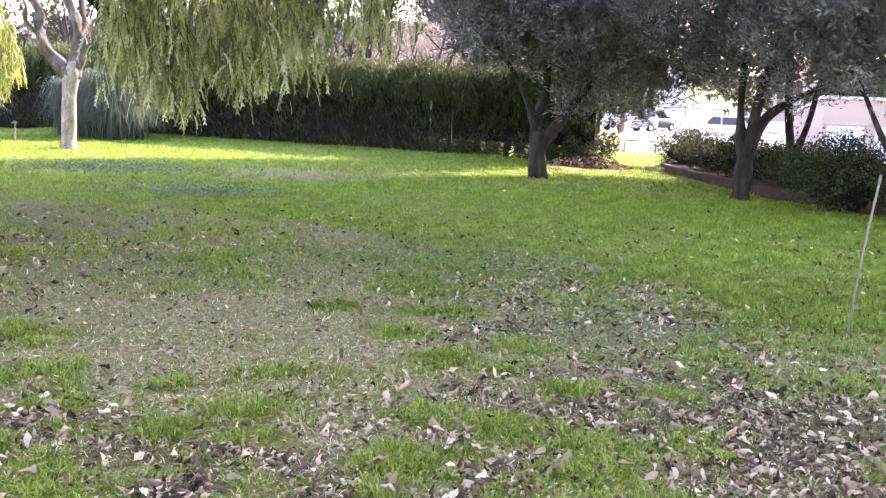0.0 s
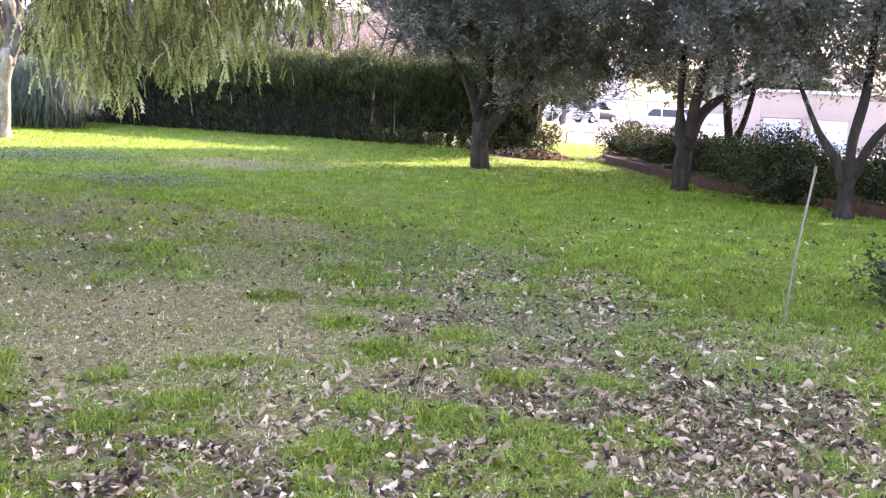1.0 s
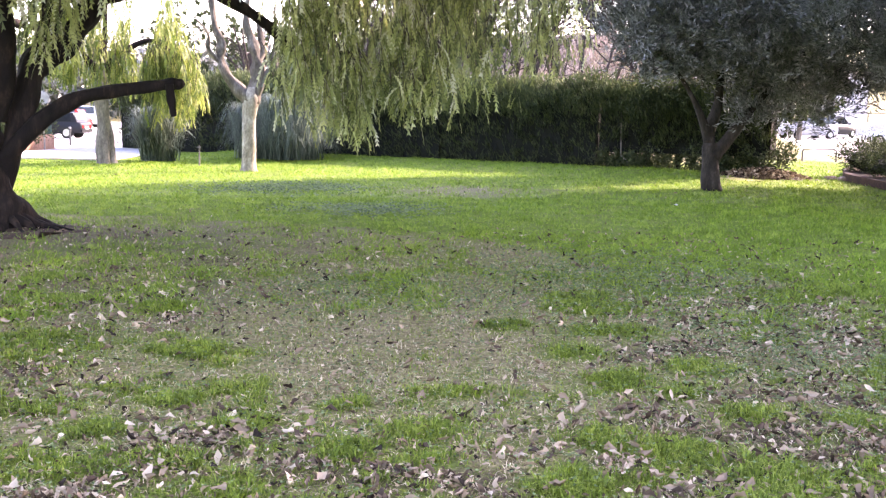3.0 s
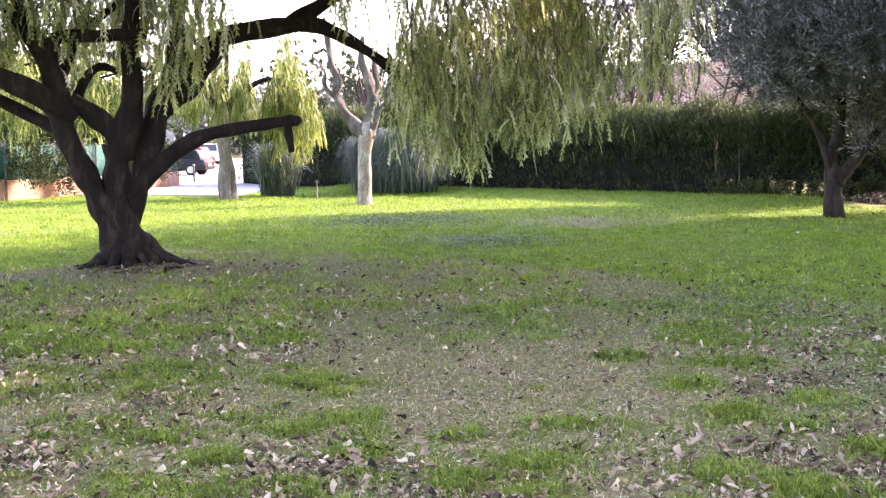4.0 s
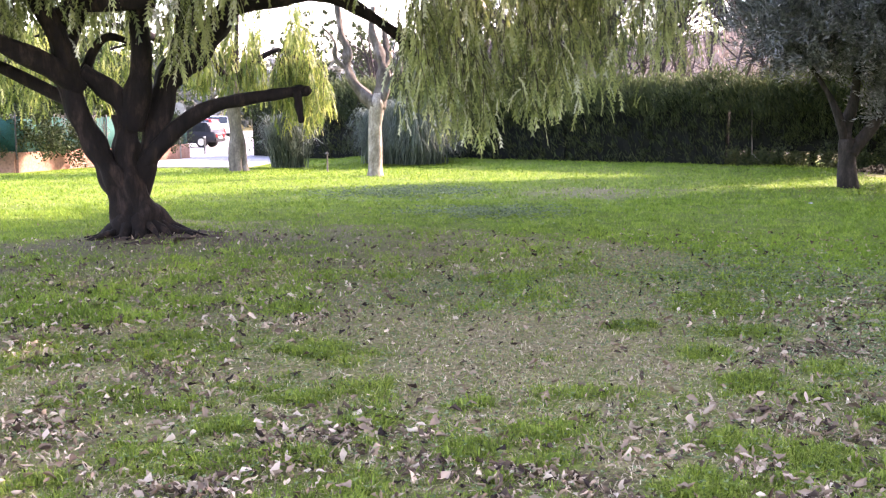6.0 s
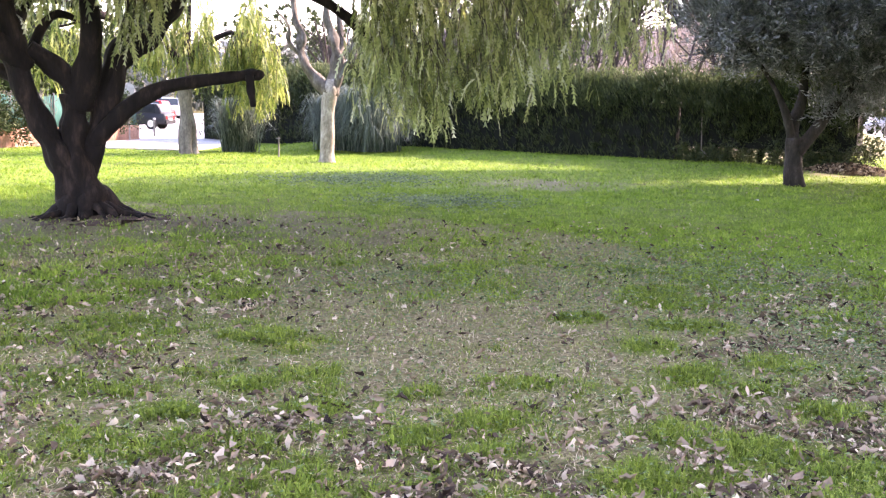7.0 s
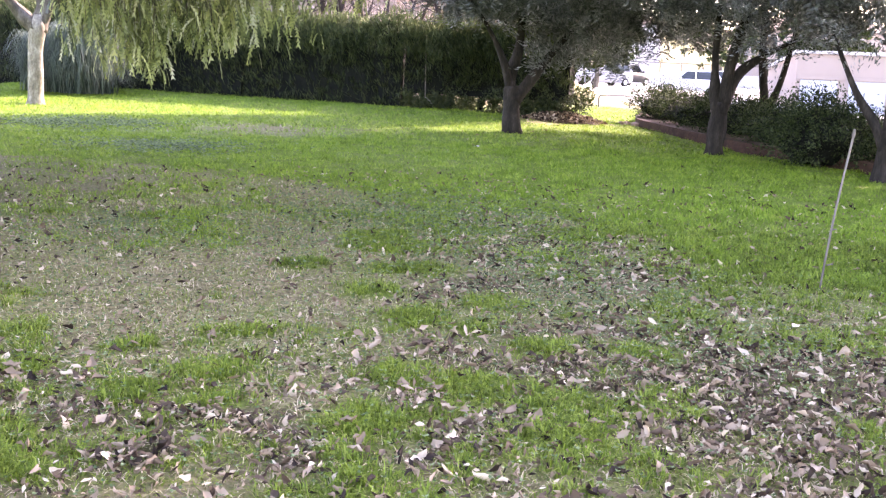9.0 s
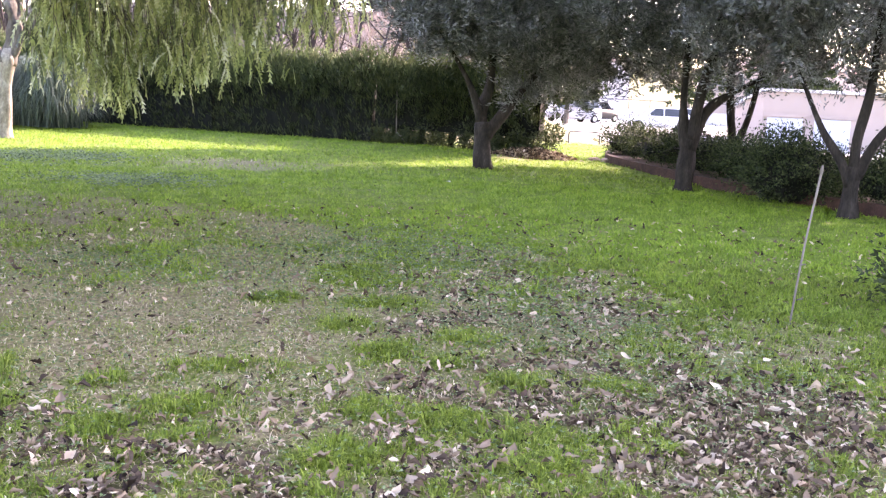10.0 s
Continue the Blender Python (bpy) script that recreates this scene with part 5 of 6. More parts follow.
# ---- cars ----
def car(at, body_mat, label, length=4.1, width=1.72, high=1.48, suv=False):
    """Hatchback: lofted body and cabin, glazing, lamps, bumpers, wheels. Its nose points along +x."""
    c = thing("car", label, "car", "parked cars", at=at)
    hl, hw = length / 2, width / 2
    belt, sill = high * 0.62, 0.24
    # body stations: x, half width, bottom, top
    st = [(-hl, hw * 0.82, 0.38, belt * 0.86), (-hl + 0.12, hw * 0.96, 0.28, belt * 0.98), (-hl * 0.45, hw, sill, belt), (hl * 0.25, hw, sill, belt * 0.99), (hl * 0.62, hw * 0.98, sill, belt * 0.88), (hl - 0.18, hw * 0.93, 0.26, belt * 0.76), (hl, hw * 0.75, 0.36, belt * 0.62)]
    bm = bmesh.new()
    rings = []
    for x, w, b, t in st:
        prof = [(-w * 0.94, b), (-w, b + 0.15), (-w, (b + t) / 2), (-w * 0.95, t - 0.04), (-w * 0.86, t), (w * 0.86, t), (w * 0.95, t - 0.04), (w, (b + t) / 2), (w, b + 0.15), (w * 0.94, b)]
        rings.append([bm.verts.new((x, y, z)) for y, z in prof])
    for a, b in zip(rings, rings[1:]):
        for k in range(10):
            bm.faces.new((a[k], a[(k + 1) % 10], b[(k + 1) % 10], b[k]))
    bm.faces.new(rings[0])
    bm.faces.new(rings[-1][::-1])
    part("body", bm_mesh("body", bm, body_mat, True), c)
    x0 = -hl + (0.08 if suv else 0.22)
    cab = [(x0, belt - 0.03, hw * 0.9), (x0 + 0.28, high * 0.95, hw * 0.74), (-0.2, high, hw * 0.75), (hl * 0.12, high * 0.98, hw * 0.74), (hl * 0.48, belt - 0.03, hw * 0.9)]
    bm = bmesh.new()
    rows = [[bm.verts.new((x, s * w, z)) for s in (-1, 1)] for x, z, w in cab]
    low = [[bm.verts.new((x, s * hw * 0.9, belt - 0.04)) for s in (-1, 1)] for x in (x0 + 0.3, -0.2, hl * 0.12)]
    for a, b in zip(rows, rows[1:]):
        bm.faces.new((a[0], a[1], b[1], b[0]))
    for s in (0, 1):
        bm.faces.new((rows[0][s], rows[1][s], low[0][s]))
        bm.faces.new((rows[1][s], rows[2][s], low[1][s], low[0][s]))
        bm.faces.new((rows[2][s], rows[3][s], low[2][s], low[1][s]))
        bm.faces.new((rows[3][s], rows[4][s], low[2][s]))
    part("cabin", bm_mesh("cabin", bm, body_mat), c)

    def pane(pts, name, mat):
        b2 = bmesh.new()
        b2.faces.new([b2.verts.new(p) for p in pts])
        me = bm_mesh(name, b2, mat)
        ob = part(name, me, c)
        ob.modifiers.new("thick", "SOLIDIFY").thickness = 0.012
        return ob

    e = 0.012
    pane([(x0 + 0.035 - e, -hw * 0.8, belt + 0.06), (x0 + 0.035 - e, hw * 0.8, belt + 0.06), (x0 + 0.24 - e, hw * 0.66, high * 0.9), (x0 + 0.24 - e, -hw * 0.66, high * 0.9)], "rear_window", M["car_glass"])
    pane([(hl * 0.46 + e, -hw * 0.8, belt + 0.02), (hl * 0.46 + e, hw * 0.8, belt + 0.02), (hl * 0.16 + e, hw * 0.66, high * 0.95), (hl * 0.16 + e, -hw * 0.66, high * 0.95)], "windscreen", M["car_glass"])
    for s in (-1, 1):
        y0, y1 = s * (hw * 0.895 + e), s * (hw * 0.77 + e)
        for a, b, ta, tb in ((x0 + 0.34, -0.28, x0 + 0.42, -0.28), (-0.2, hl * 0.38, -0.2, hl * 0.14)):
            pane([(a, y0, belt + 0.02), (b, y0, belt + 0.02), (tb, y1, high * 0.93), (ta, y1, high * 0.93)], "side_window", M["car_glass"])
        part("tail_lamp", box_mesh("tail_lamp", (-hl - 0.015, s * hw * 0.62 - 0.11, belt * 0.62), (-hl + 0.08, s * hw * 0.62 + 0.11, belt * 0.84), M["lamp_red"], 0.02), c)
        part("headlamp", box_mesh("headlamp", (hl - 0.12, s * hw * 0.6 - 0.14, belt * 0.52), (hl + 0.01, s * hw * 0.6 + 0.14, belt * 0.66), M["lamp_clear"], 0.02), c)
        part("mirror", box_mesh("mirror", (hl * 0.3, s * (hw + 0.09) - 0.07, belt), (hl * 0.3 + 0.1, s * (hw + 0.09) + 0.07, belt + 0.13), body_mat, 0.02), c)
    for x in (-hl - 0.01, hl - 0.06):
        part("number_plate", box_mesh("number_plate", (x - 0.01, -0.25, 0.5), (x + 0.03, 0.25, 0.61), M["plate"], 0.004), c)
    part("rear_bumper", box_mesh("rear_bumper", (-hl - 0.04, -hw * 0.85, 0.33), (-hl + 0.1, hw * 0.85, 0.5), M["tyre"], 0.03), c)
    for x in (-hl * 0.63, hl * 0.62):
        for s in (-1, 1):
            bm = bmesh.new()
            bmesh.ops.create_cone(bm, cap_ends=True, segments=20, radius1=0.31, radius2=0.31, depth=0.2, matrix=pose(x, s * (hw - 0.09), 0.31, 90))
            bmesh.ops.bevel(bm, geom=list(bm.edges), offset=0.025, segments=1, affect="EDGES")
            w = part("wheel", bm_mesh("wheel", bm, M["tyre"]), c)
            bm = bmesh.new()
            bmesh.ops.create_cone(bm, cap_ends=True, segments=18, radius1=0.19, radius2=0.17, depth=0.03, matrix=pose(x, s * (hw + 0.015), 0.31, 90))
            part("rim", bm_mesh("rim", bm, M["rim"]), w)
    return c


PW, PK, PR, PS = paint("paint_white", (0.8, 0.8, 0.8)), paint("paint_black", (0.018, 0.018, 0.02)), paint("paint_red", (0.5, 0.025, 0.02)), paint("paint_silver", (0.42, 0.43, 0.45))


def road_z(y):
    return 0.052 + max(0, y - 45) * 0.008


car(pose(-25.5, 56.6, road_z(57) - 0.02, 0, 0, 182), PK, "black hatchback parked on the sunlit road", high=1.42)
car(pose(-30.6, 69.2, road_z(69), 0, 0, 182), PR, "red hatchback parked behind the black one", high=1.5)
car(pose(-34.8, 81.6, road_z(82), 0, 0, 184), PW, "white van-like car parked on the sunlit road", length=4.6, high=1.66, suv=True)
car(pose(23.1, 86.5, road_z(86), 0, 0, 40), PK, "dark small car parked seen from behind", high=1.6, length=3.7)
car(pose(19.4, 79.8, road_z(80), 0, 0, 205), PS, "dark silver off-road car parked in the bright street", high=1.75, length=4.4, suv=True)
car(pose(21.6, 66.5, road_z(66), 0, 0, 170), PW, "white hatchback parked beyond the shrubs", high=1.5)
car(pose(26.5, 78.0, road_z(78), 0, 0, 170), PW, "white saloon parked beyond the shrubs", high=1.5)


# ---- pale house with garage doors ----
def hip_roof(bm, lx, ly, hz, o, roof_h):
    v = [bm.verts.new(p) for p in ((-o, -o, hz), (lx + o, -o, hz), (lx + o, ly + o, hz), (-o, ly + o, hz), (lx * 0.3, ly / 2, hz + roof_h), (lx * 0.7, ly / 2, hz + roof_h))]
    for f in ((0, 1, 5, 4), (1, 2, 5), (2, 3, 4, 5), (3, 0, 4), (0, 3, 2, 1)):
        bm.faces.new([v[i] for i in f])


def house(at, size, label, wall_mat, roof_h, doors, windows, fall=0.0):
    lx, ly, hz = size
    h = thing("house", label, "house", "houses", at=at)
    bm = box(bmesh.new(), (0, 0, -0.5), (lx, ly, hz), 0.02)
    for v in bm.verts:
        if fall and v.co.y > ly / 2 and v.co.z > 0:
            v.co.z -= fall
    part("wall", bm_mesh("wall", bm, wall_mat), h)
    bm = bmesh.new()
    o = 0.35
    if fall:
        box(bm, (-0.12, -0.15, hz + 0.003), (lx + 0.12, ly + 0.15, hz + 0.14), 0.01)
        for v in bm.verts:
            v.co.z -= fall * v.co.y / ly
        part("roof", bm_mesh("roof", bm, M["plaster_white"]), h)
    else:
        hip_roof(bm, lx, ly, hz, o, roof_h)
        part("roof", bm_mesh("roof", bm, M["roof_tile"]), h)
    for x0, x1, z1 in doors:
        d = part("garage_door", box_mesh("garage_door", (x0, -0.05, 0.02), (x1, 0.03, z1), M["door_paint"], 0.01), h)
        n = 5
        for k in range(n):
            part("panel", box_mesh("panel", (x0 + 0.06, -0.075, 0.06 + k * (z1 - 0.06) / n), (x1 - 0.06, -0.045, (k + 1) * (z1 - 0.06) / n), M["door_paint"], 0.008), d)
        part("lintel", box_mesh("lintel", (x0 - 0.15, -0.12, z1 + 0.02), (x1 + 0.15, 0.02, z1 + 0.2), wall_mat, 0.01), h)
    for x0, x1, z0, z1 in windows:
        w = part("window", box_mesh("window", (x0, -0.04, z0), (x1, 0.02, z1), M["plaster_white"], 0.01), h)
        part("pane", box_mesh("pane", (x0 + 0.07, -0.055, z0 + 0.07), (x1 - 0.07, -0.035, z1 - 0.07), M["car_glass"]), w)
    return h


house(pose(20.5, 48.1, 0.05, 0, 0, -13), (9.0, 8.0, 2.55), "single-storey peach rendered house with pale garage doors", M["plaster"], 0.55, [(0.2, 1.8, 1.4), (2.3, 3.9, 1.4)], [(6.2, 7.2, 0.9, 1.9)], 0.7)
house(pose(15, 104, 0.4, 0, 0, 4), (16, 9, 5.6), "white two-storey house across the street", M["plaster_white"], 1.8, [], [(1.5, 2.7, 1, 2.3), (5, 6.2, 1, 2.3), (9, 10.2, 1, 2.3), (1.5, 2.7, 3.6, 4.9), (5, 6.2, 3.6, 4.9), (9, 10.2, 3.6, 4.9), (13, 14.2, 3.6, 4.9)])
house(pose(36, 96, 0.4, 0, 0, -10), (14, 9, 5.2), "pale two-storey house across the street", M["plaster"], 1.6, [], [(1.5, 2.7, 1, 2.3), (5, 6.2, 1, 2.3), (9, 10.2, 1, 2.3), (1.5, 2.7, 3.4, 4.7), (5, 6.2, 3.4, 4.7), (9, 10.2, 3.4, 4.7)])
terrace = thing("terrace_wall", "pale low wall along the top of the bank", "wall", kind="structure")
for k in range(7):
    x = -9 + 3.2 * k
    zt = float(height(x + 1.5, 66)) - 0.6
    part("panel", box_mesh("panel", (x, 65.9, zt), (x + 3.15, 66.2, zt + 1.25), M["plaster_white"], 0.02), terrace)

# street wall and garden fence beyond the parked cars
fence = thing("street_wall", "pale low wall with railing across the street", "wall", kind="structure")
part("base", box_mesh("base", (14, 94, 0.2), (60, 94.3, 1.5), M["plaster_white"], 0.02), fence)
for k in range(24):
    part("rail_post", box_mesh("rail_post", (14.5 + k * 1.9, 94.1, 1.5), (14.56 + k * 1.9, 94.16, 2.3), M["dark_steel"]), fence)
part("top_rail", box_mesh("top_rail", (14.5, 94.1, 2.28), (58.3, 94.16, 2.34), M["dark_steel"]), fence)


# ---- bare trees behind the hedge ----
def bare_tree(at, seed, high, spread, stems, label, twigs=11):
    r = np.random.default_rng(seed)
    o = thing("bare_tree", label, "tree", "bare trees", at=at)
    fine = []
    for i in range(stems):
        a = 6.283 * i / stems + r.random()
        lean = spread * (0.35 + 0.5 * r.random())
        P = [np.array([0.1 * math.cos(a), 0.1 * math.sin(a), -0.2])]
        for k in range(5):
            P.append(P[-1] + np.array([math.cos(a) * lean / 5, math.sin(a) * lean / 5, high / 5]) + 0.09 * r.normal(size=3))
        part("stem", tube_mesh("stem", P, radii(0.13, 0.035, 6), M["twig"], sides=7, n=4, seed=seed + i), o)
        for _ in range(twigs):
            q = P[1 + int(r.random() * 4)] + 0.0
            d = unit(np.array([math.cos(a), math.sin(a), 0.9]) * 0.5 + 0.7 * r.normal(size=3) + [0, 0, 0.5])
            Q = [q]
            for k in range(4):
                Q.append(Q[-1] + d * high * 0.11 + 0.06 * r.normal(size=3))
            fine.append(tube(Q, radii(0.036, 0.010, 5), sides=4, n=2, lump=0, cap=False))
            for _ in range(3):
                s = Q[1 + int(r.random() * 3)]
                e = s + (d + 0.8 * r.normal(size=3)) * high * 0.09
                fine.append(tube([s, (s + e) / 2 + 0.03 * r.normal(size=3), e], [0.012, 0.009, 0.005], sides=3, n=2, lump=0, cap=False))
    tagged(part("twig_mass", mesh_from("twig_mass", *join(fine), M["twig"]), o), kind="stuff")
    return o


BL = "leafless purple-grey shrub tree with spreading branches behind the hedge"
for i, (x, y, h, s, n) in enumerate([(-0.6, 46.5, 5.6, 3.4, 6), (1.9, 45.5, 5.0, 3.2, 5), (-5.2, 50, 6.0, 3.0, 5), (5.5, 49, 5, 2.6, 5), (-8.5, 54, 6.0, 2.8, 6), (-12.3, 50, 5.6, 2.6, 6)]):
    bare_tree(pose(x, y, float(height(x, y)) - 0.05), 600 + 13 * i, h, s, n, BL)
for i, (x, y, h, s, n) in enumerate([(-7.0, 66, 6.5, 4.0, 8), (-3.2, 64, 6.0, 4.0, 8), (0.8, 66.8, 6.8, 4.2, 8), (4.2, 64, 6.2, 4.0, 8), (7.0, 67, 6.0, 3.6, 8)]):
    bare_tree(pose(x, y, float(height(x, y)) - 0.05), 700 + 13 * i, h, s, n, "grey leafless tree with dense twigs on the bank", 34)

# greenery beyond the street and on the bank
for i, (x, y, z, rx, rz, n) in enumerate([(-24.6, 42.0, 2.0, 2.4, 2.0, 260), (-29.0, 41.0, 2.2, 2.8, 2.2, 260), (-27.8, 50, 2.4, 2.4, 2.2, 260), (13.0, 62, 2.2, 2.2, 1.8, 260), (17.5, 74, 2.5, 2.4, 2.2, 260), (31, 88, 3, 3.2, 2.6, 260), (27, 60, 2.2, 2.5, 2.0, 260), (-30, 100, 4, 6, 4, 320), (-48, 96, 4, 7, 4.5, 320), (-18, 110, 5, 7, 4.5, 320), (42, 62, 4, 5, 4, 320)]):
    t = thing("garden_tree", "grey-green garden tree beyond the lawn", "tree", "garden trees", at=pose(x, y, max(0, y - 45) * 0.008))
    part("trunk", tube_mesh("trunk", [(0, 0, -0.3), (0.05, 0, z * 0.5), (0, 0, z)], [0.2, 0.16, 0.1], M["bark_grey"], sides=8, seed=i), t)
    part("crown", mesh_from("crown", *clumps(np.random.default_rng(700 + i), n, 26, (0, 0, z + rz * 0.6), (rx, rx, rz), 0.34, 0.15, shell=0.4), M["shrub_leaf"]), t)

# distant wooded slope
def far_wood():
    r = np.random.default_rng(56)
    n = 900
    a = np.radians(-58 + 54 * r.random(n))
    d = 115 + 75 * r.random(n)
    x, y = d * np.sin(a), d * np.cos(a)
    C = np.stack([x, y, height(x, y) + 1.5 + 4 * r.random(n)], -1)
    per = 26
    O = C[:, None] + r.normal(size=(n, per, 3)) * [2.0, 2.0, 1.6]
    D = rand_dirs(r, n * per).reshape(n, per, 3)
    S = unit(np.cross(D, rand_dirs(r, n * per).reshape(n, per, 3)))
    return leaf_quads(O.reshape(-1, 3), D.reshape(-1, 3), S.reshape(-1, 3), 1.3 + 0 * D[..., 0].ravel(), 0.6 + 0 * D[..., 0].ravel(), 0.05)


thing("far_wood", "distant grey-green wooded slope beyond the road", "woods", kind="stuff", data=mesh_from("far_wood", *far_wood(), M["olive_leaf"]))


# dry purplish scrub over the bank
def scrub():
    r = np.random.default_rng(55)
    n = 5200
    x, y = -11 + 19 * r.random(n), 43 + 26 * r.random(n)
    z = height(x, y)
    per = 9
    O = np.stack([x, y, z - 0.05], -1)[:, None] + 0.12 * r.normal(size=(n, per, 3)) * [1, 1, 0]
    D = unit(0.6 * r.normal(size=(n, per, 3)) + [0, 0, 1.0])
    S = unit(np.cross(D, rand_dirs(r, n * per).reshape(n, per, 3)))
    L = (0.35 + 0.75 * r.random((n, 1)) ** 2) * (0.6 + 0.5 * r.random((n, per)))
    return leaf_quads(O.reshape(-1, 3), D.reshape(-1, 3), S.reshape(-1, 3), L.ravel(), 0.05 + 0 * L.ravel(), 0.05)


thing("bank_scrub", "dry pinkish-brown scrub covering the bank behind the hedge", "scrub", kind="stuff", data=mesh_from("bank_scrub", *scrub(), M["scrub"]))

# pale stones and rubble at the foot of the olive by the path
rub = np.random.default_rng(33)
for i in range(12):
    x, y = 6.9 + 0.7 * rub.normal(), 30.9 + 0.7 * rub.normal()
    s = 0.06 + 0.1 * rub.random()
    V, F = lump_ball((0, 0, s * 0.4), (s, s * 0.8, s * 0.55), 800 + i)
    thing("stone", "pale rough stone at the lawn edge", "stone", "edge stones", at=pose(x, y, float(height(x, y)) - 0.02, 0, 0, 360 * rub.random()), data=mesh_from("stone", V, F, M["bank_stone"]))


# ---- turf ----
def scatter(r, n, near, reach, a0, a1, power=1.0):
    """Places in a sector of the lawn before the walk, thinning with distance."""
    d = near + (reach - near) * r.random(n) ** power
    a = np.radians(a0 + (a1 - a0) * r.random(n))
    return d * np.sin(a), d * np.cos(a)


def blades(r, x, y, length, width, lean=0.5, flat=0.0, away=None):
    """Bent three-sided blades: a base quad and a tip."""
    n = len(x)
    a = r.random(n) * 6.283 if away is None else away + 0.7 * r.normal(size=n)
    out = np.stack([np.cos(a), np.sin(a), 0 * a], -1)
    side = np.stack([-np.sin(a), np.cos(a), 0 * a], -1)
    base = np.stack([x, y, height(x, y) - 0.004], -1)
    ln = (lean * (0.3 + r.random(n)))[:, None]
    rise = 1 - flat * (0.6 + 0.4 * r.random(n))
    mid = base + out * (length[:, None] * 0.3 * ln) + np.array([0, 0, 1]) * (length * 0.6 * rise)[:, None]
    tip = base + out * (length[:, None] * 0.95 * ln) + np.array([0, 0, 1]) * (length * np.maximum(0.06, 1.0 - 0.45 * ln[:, 0]) * rise)[:, None]
    w = side * width[:, None] * 0.5
    V = np.stack([base - w, base + w, mid + w * 0.8, mid - w * 0.8, tip], 1)
    return V, n


def blade_object(name, parts, spikes, mat, label, cat):
    V = np.concatenate([p[0] for p in parts]).reshape(-1, 3) if parts else np.zeros((0, 3))
    n = len(V) // 5
    b = np.arange(n)[:, None] * 5
    F = np.concatenate([b + [0, 1, 2], b + [0, 2, 3], b + [3, 2, 4]])
    W = np.concatenate(spikes).reshape(-1, 3)
    F = np.concatenate([F, len(V) + np.arange(len(W)).reshape(-1, 3)])
    me = mesh_from(name, np.vstack([V, W]), F, mat)
    return thing(name, label, cat, kind="stuff", data=me)


def on_lawn(x, y):
    hedge_side = ((x < 7.1) | (y < 29.6)) & (y + 0.67 * x < 35.3)
    passage = (x >= 6.8) & (y > 29.5) & (y < 41.7) & (x < 8.2 + (y - 29.5) * 0.3)
    clear = (np.hypot(x + 6.66, y - 13.1) > 0.5) & ((x < np.interp(y, [8, 12, 15.9, 18.2, 21.2, 27.1, 30.5, 34.9, 42], [11.4, 10.1, 9.0, 8.5, 8.05, 8.15, 8.45, 9.8, 12.0]))) & ((x > -19) | (y < 30)) & ~((x < -13.2) & (y > 34.2))
    return (hedge_side | passage) & clear


def spikes(r, n, near, reach, length, width, dry=False, flat=0.3, power=1.0, least=0.05):
    """Short single-faced blades for turf farther off."""
    x, y = scatter(r, n, near, reach, -41, 34, power)
    g, k, q = lawn(x, y)
    keep = on_lawn(x, y) & (r.random(n) < (0.03 + 0.9 * k if dry else least + (1 - least) * smooth(0.1, 0.8, g)))
    x, y, g = x[keep], y[keep], g[keep]
    m = len(x)
    a = r.random(m) * 6.283
    rise = smooth(0.38, 0.66, fbm(x, y, 15, 4.2)) * 0.7 + smooth(0.35, 0.65, fbm(x, y, 12, 1.7)) * 0.6
    size = length * (0.35 + (0.2 if dry else 0.6) * rise) * (0.6 + 0.7 * r.random(m))
    base = np.stack([x, y, height(x, y) - 0.004], -1)
    lean = size * (0.5 + 0.9 * r.random(m))
    tip = base + np.stack([np.cos(a) * lean, np.sin(a) * lean, size * (1 - flat * r.random(m))], -1)
    w = np.stack([-np.sin(a), np.cos(a), 0 * a], -1) * (width * (0.5 + 0.8 * r.random(m)) * 0.5)[:, None]
    return np.stack([base - w, base + w, tip], 1)


def domes(r, n, near, reach, per, length, width):
    """Rounded tussocks: long upright blades in the middle, shorter ones fanning outwards at the rim."""
    x, y = scatter(r, n, near, reach, -41, 34)
    g, k, q = lawn(x, y)
    keep = on_lawn(x, y) & (r.random(n) < smooth(0.2, 0.85, g))
    x, y, g = x[keep], y[keep], g[keep]
    m = len(x)
    rad = np.repeat(0.03 + 0.055 * r.random(m) ** 1.5, per)
    size = np.repeat(length * (0.5 + 0.35 * g + 0.55 * r.random(m) ** 1.5), per)
    off, ang = np.sqrt(r.random(m * per)), r.random(m * per) * 6.283
    X, Y = np.repeat(x, per) + rad * off * np.cos(ang), np.repeat(y, per) + rad * off * np.sin(ang)
    return blades(r, X, Y, size * (1.1 - 0.45 * off) * (0.7 + 0.5 * r.random(m * per)), width * (0.6 + 0.7 * r.random(m * per)), 1.1, 0.15, ang)


def low_blades(r, n, near, reach, length, width):
    """Short blades pressed flat in all directions between the tussocks."""
    x, y = scatter(r, n, near, reach, -41, 34)
    g, k, q = lawn(x, y)
    keep = on_lawn(x, y) & (r.random(n) < 0.45 + 0.55 * g)
    x, y = x[keep], y[keep]
    return blades(r, x, y, length * (0.5 + 0.9 * r.random(len(x))), width * (0.7 + 0.6 * r.random(len(x))), 1.3, 0.6)


def green_blades():
    r = np.random.default_rng(900)
    return [
        domes(r, 21000, 3.5, 11, 22, 0.082, 0.0058),
        low_blades(r, 95000, 3.5, 12, 0.055, 0.0055),
    ], [
        spikes(r, 110000, 3.5, 13, 0.045, 0.0055, flat=0.6, least=0.6),
    ]


def turf_blades():
    r = np.random.default_rng(905)
    return [], [spikes(r, 200000, 8.5, 21, 0.075, 0.011, least=0.2), spikes(r, 190000, 18, 43, 0.085, 0.022, power=0.8)]


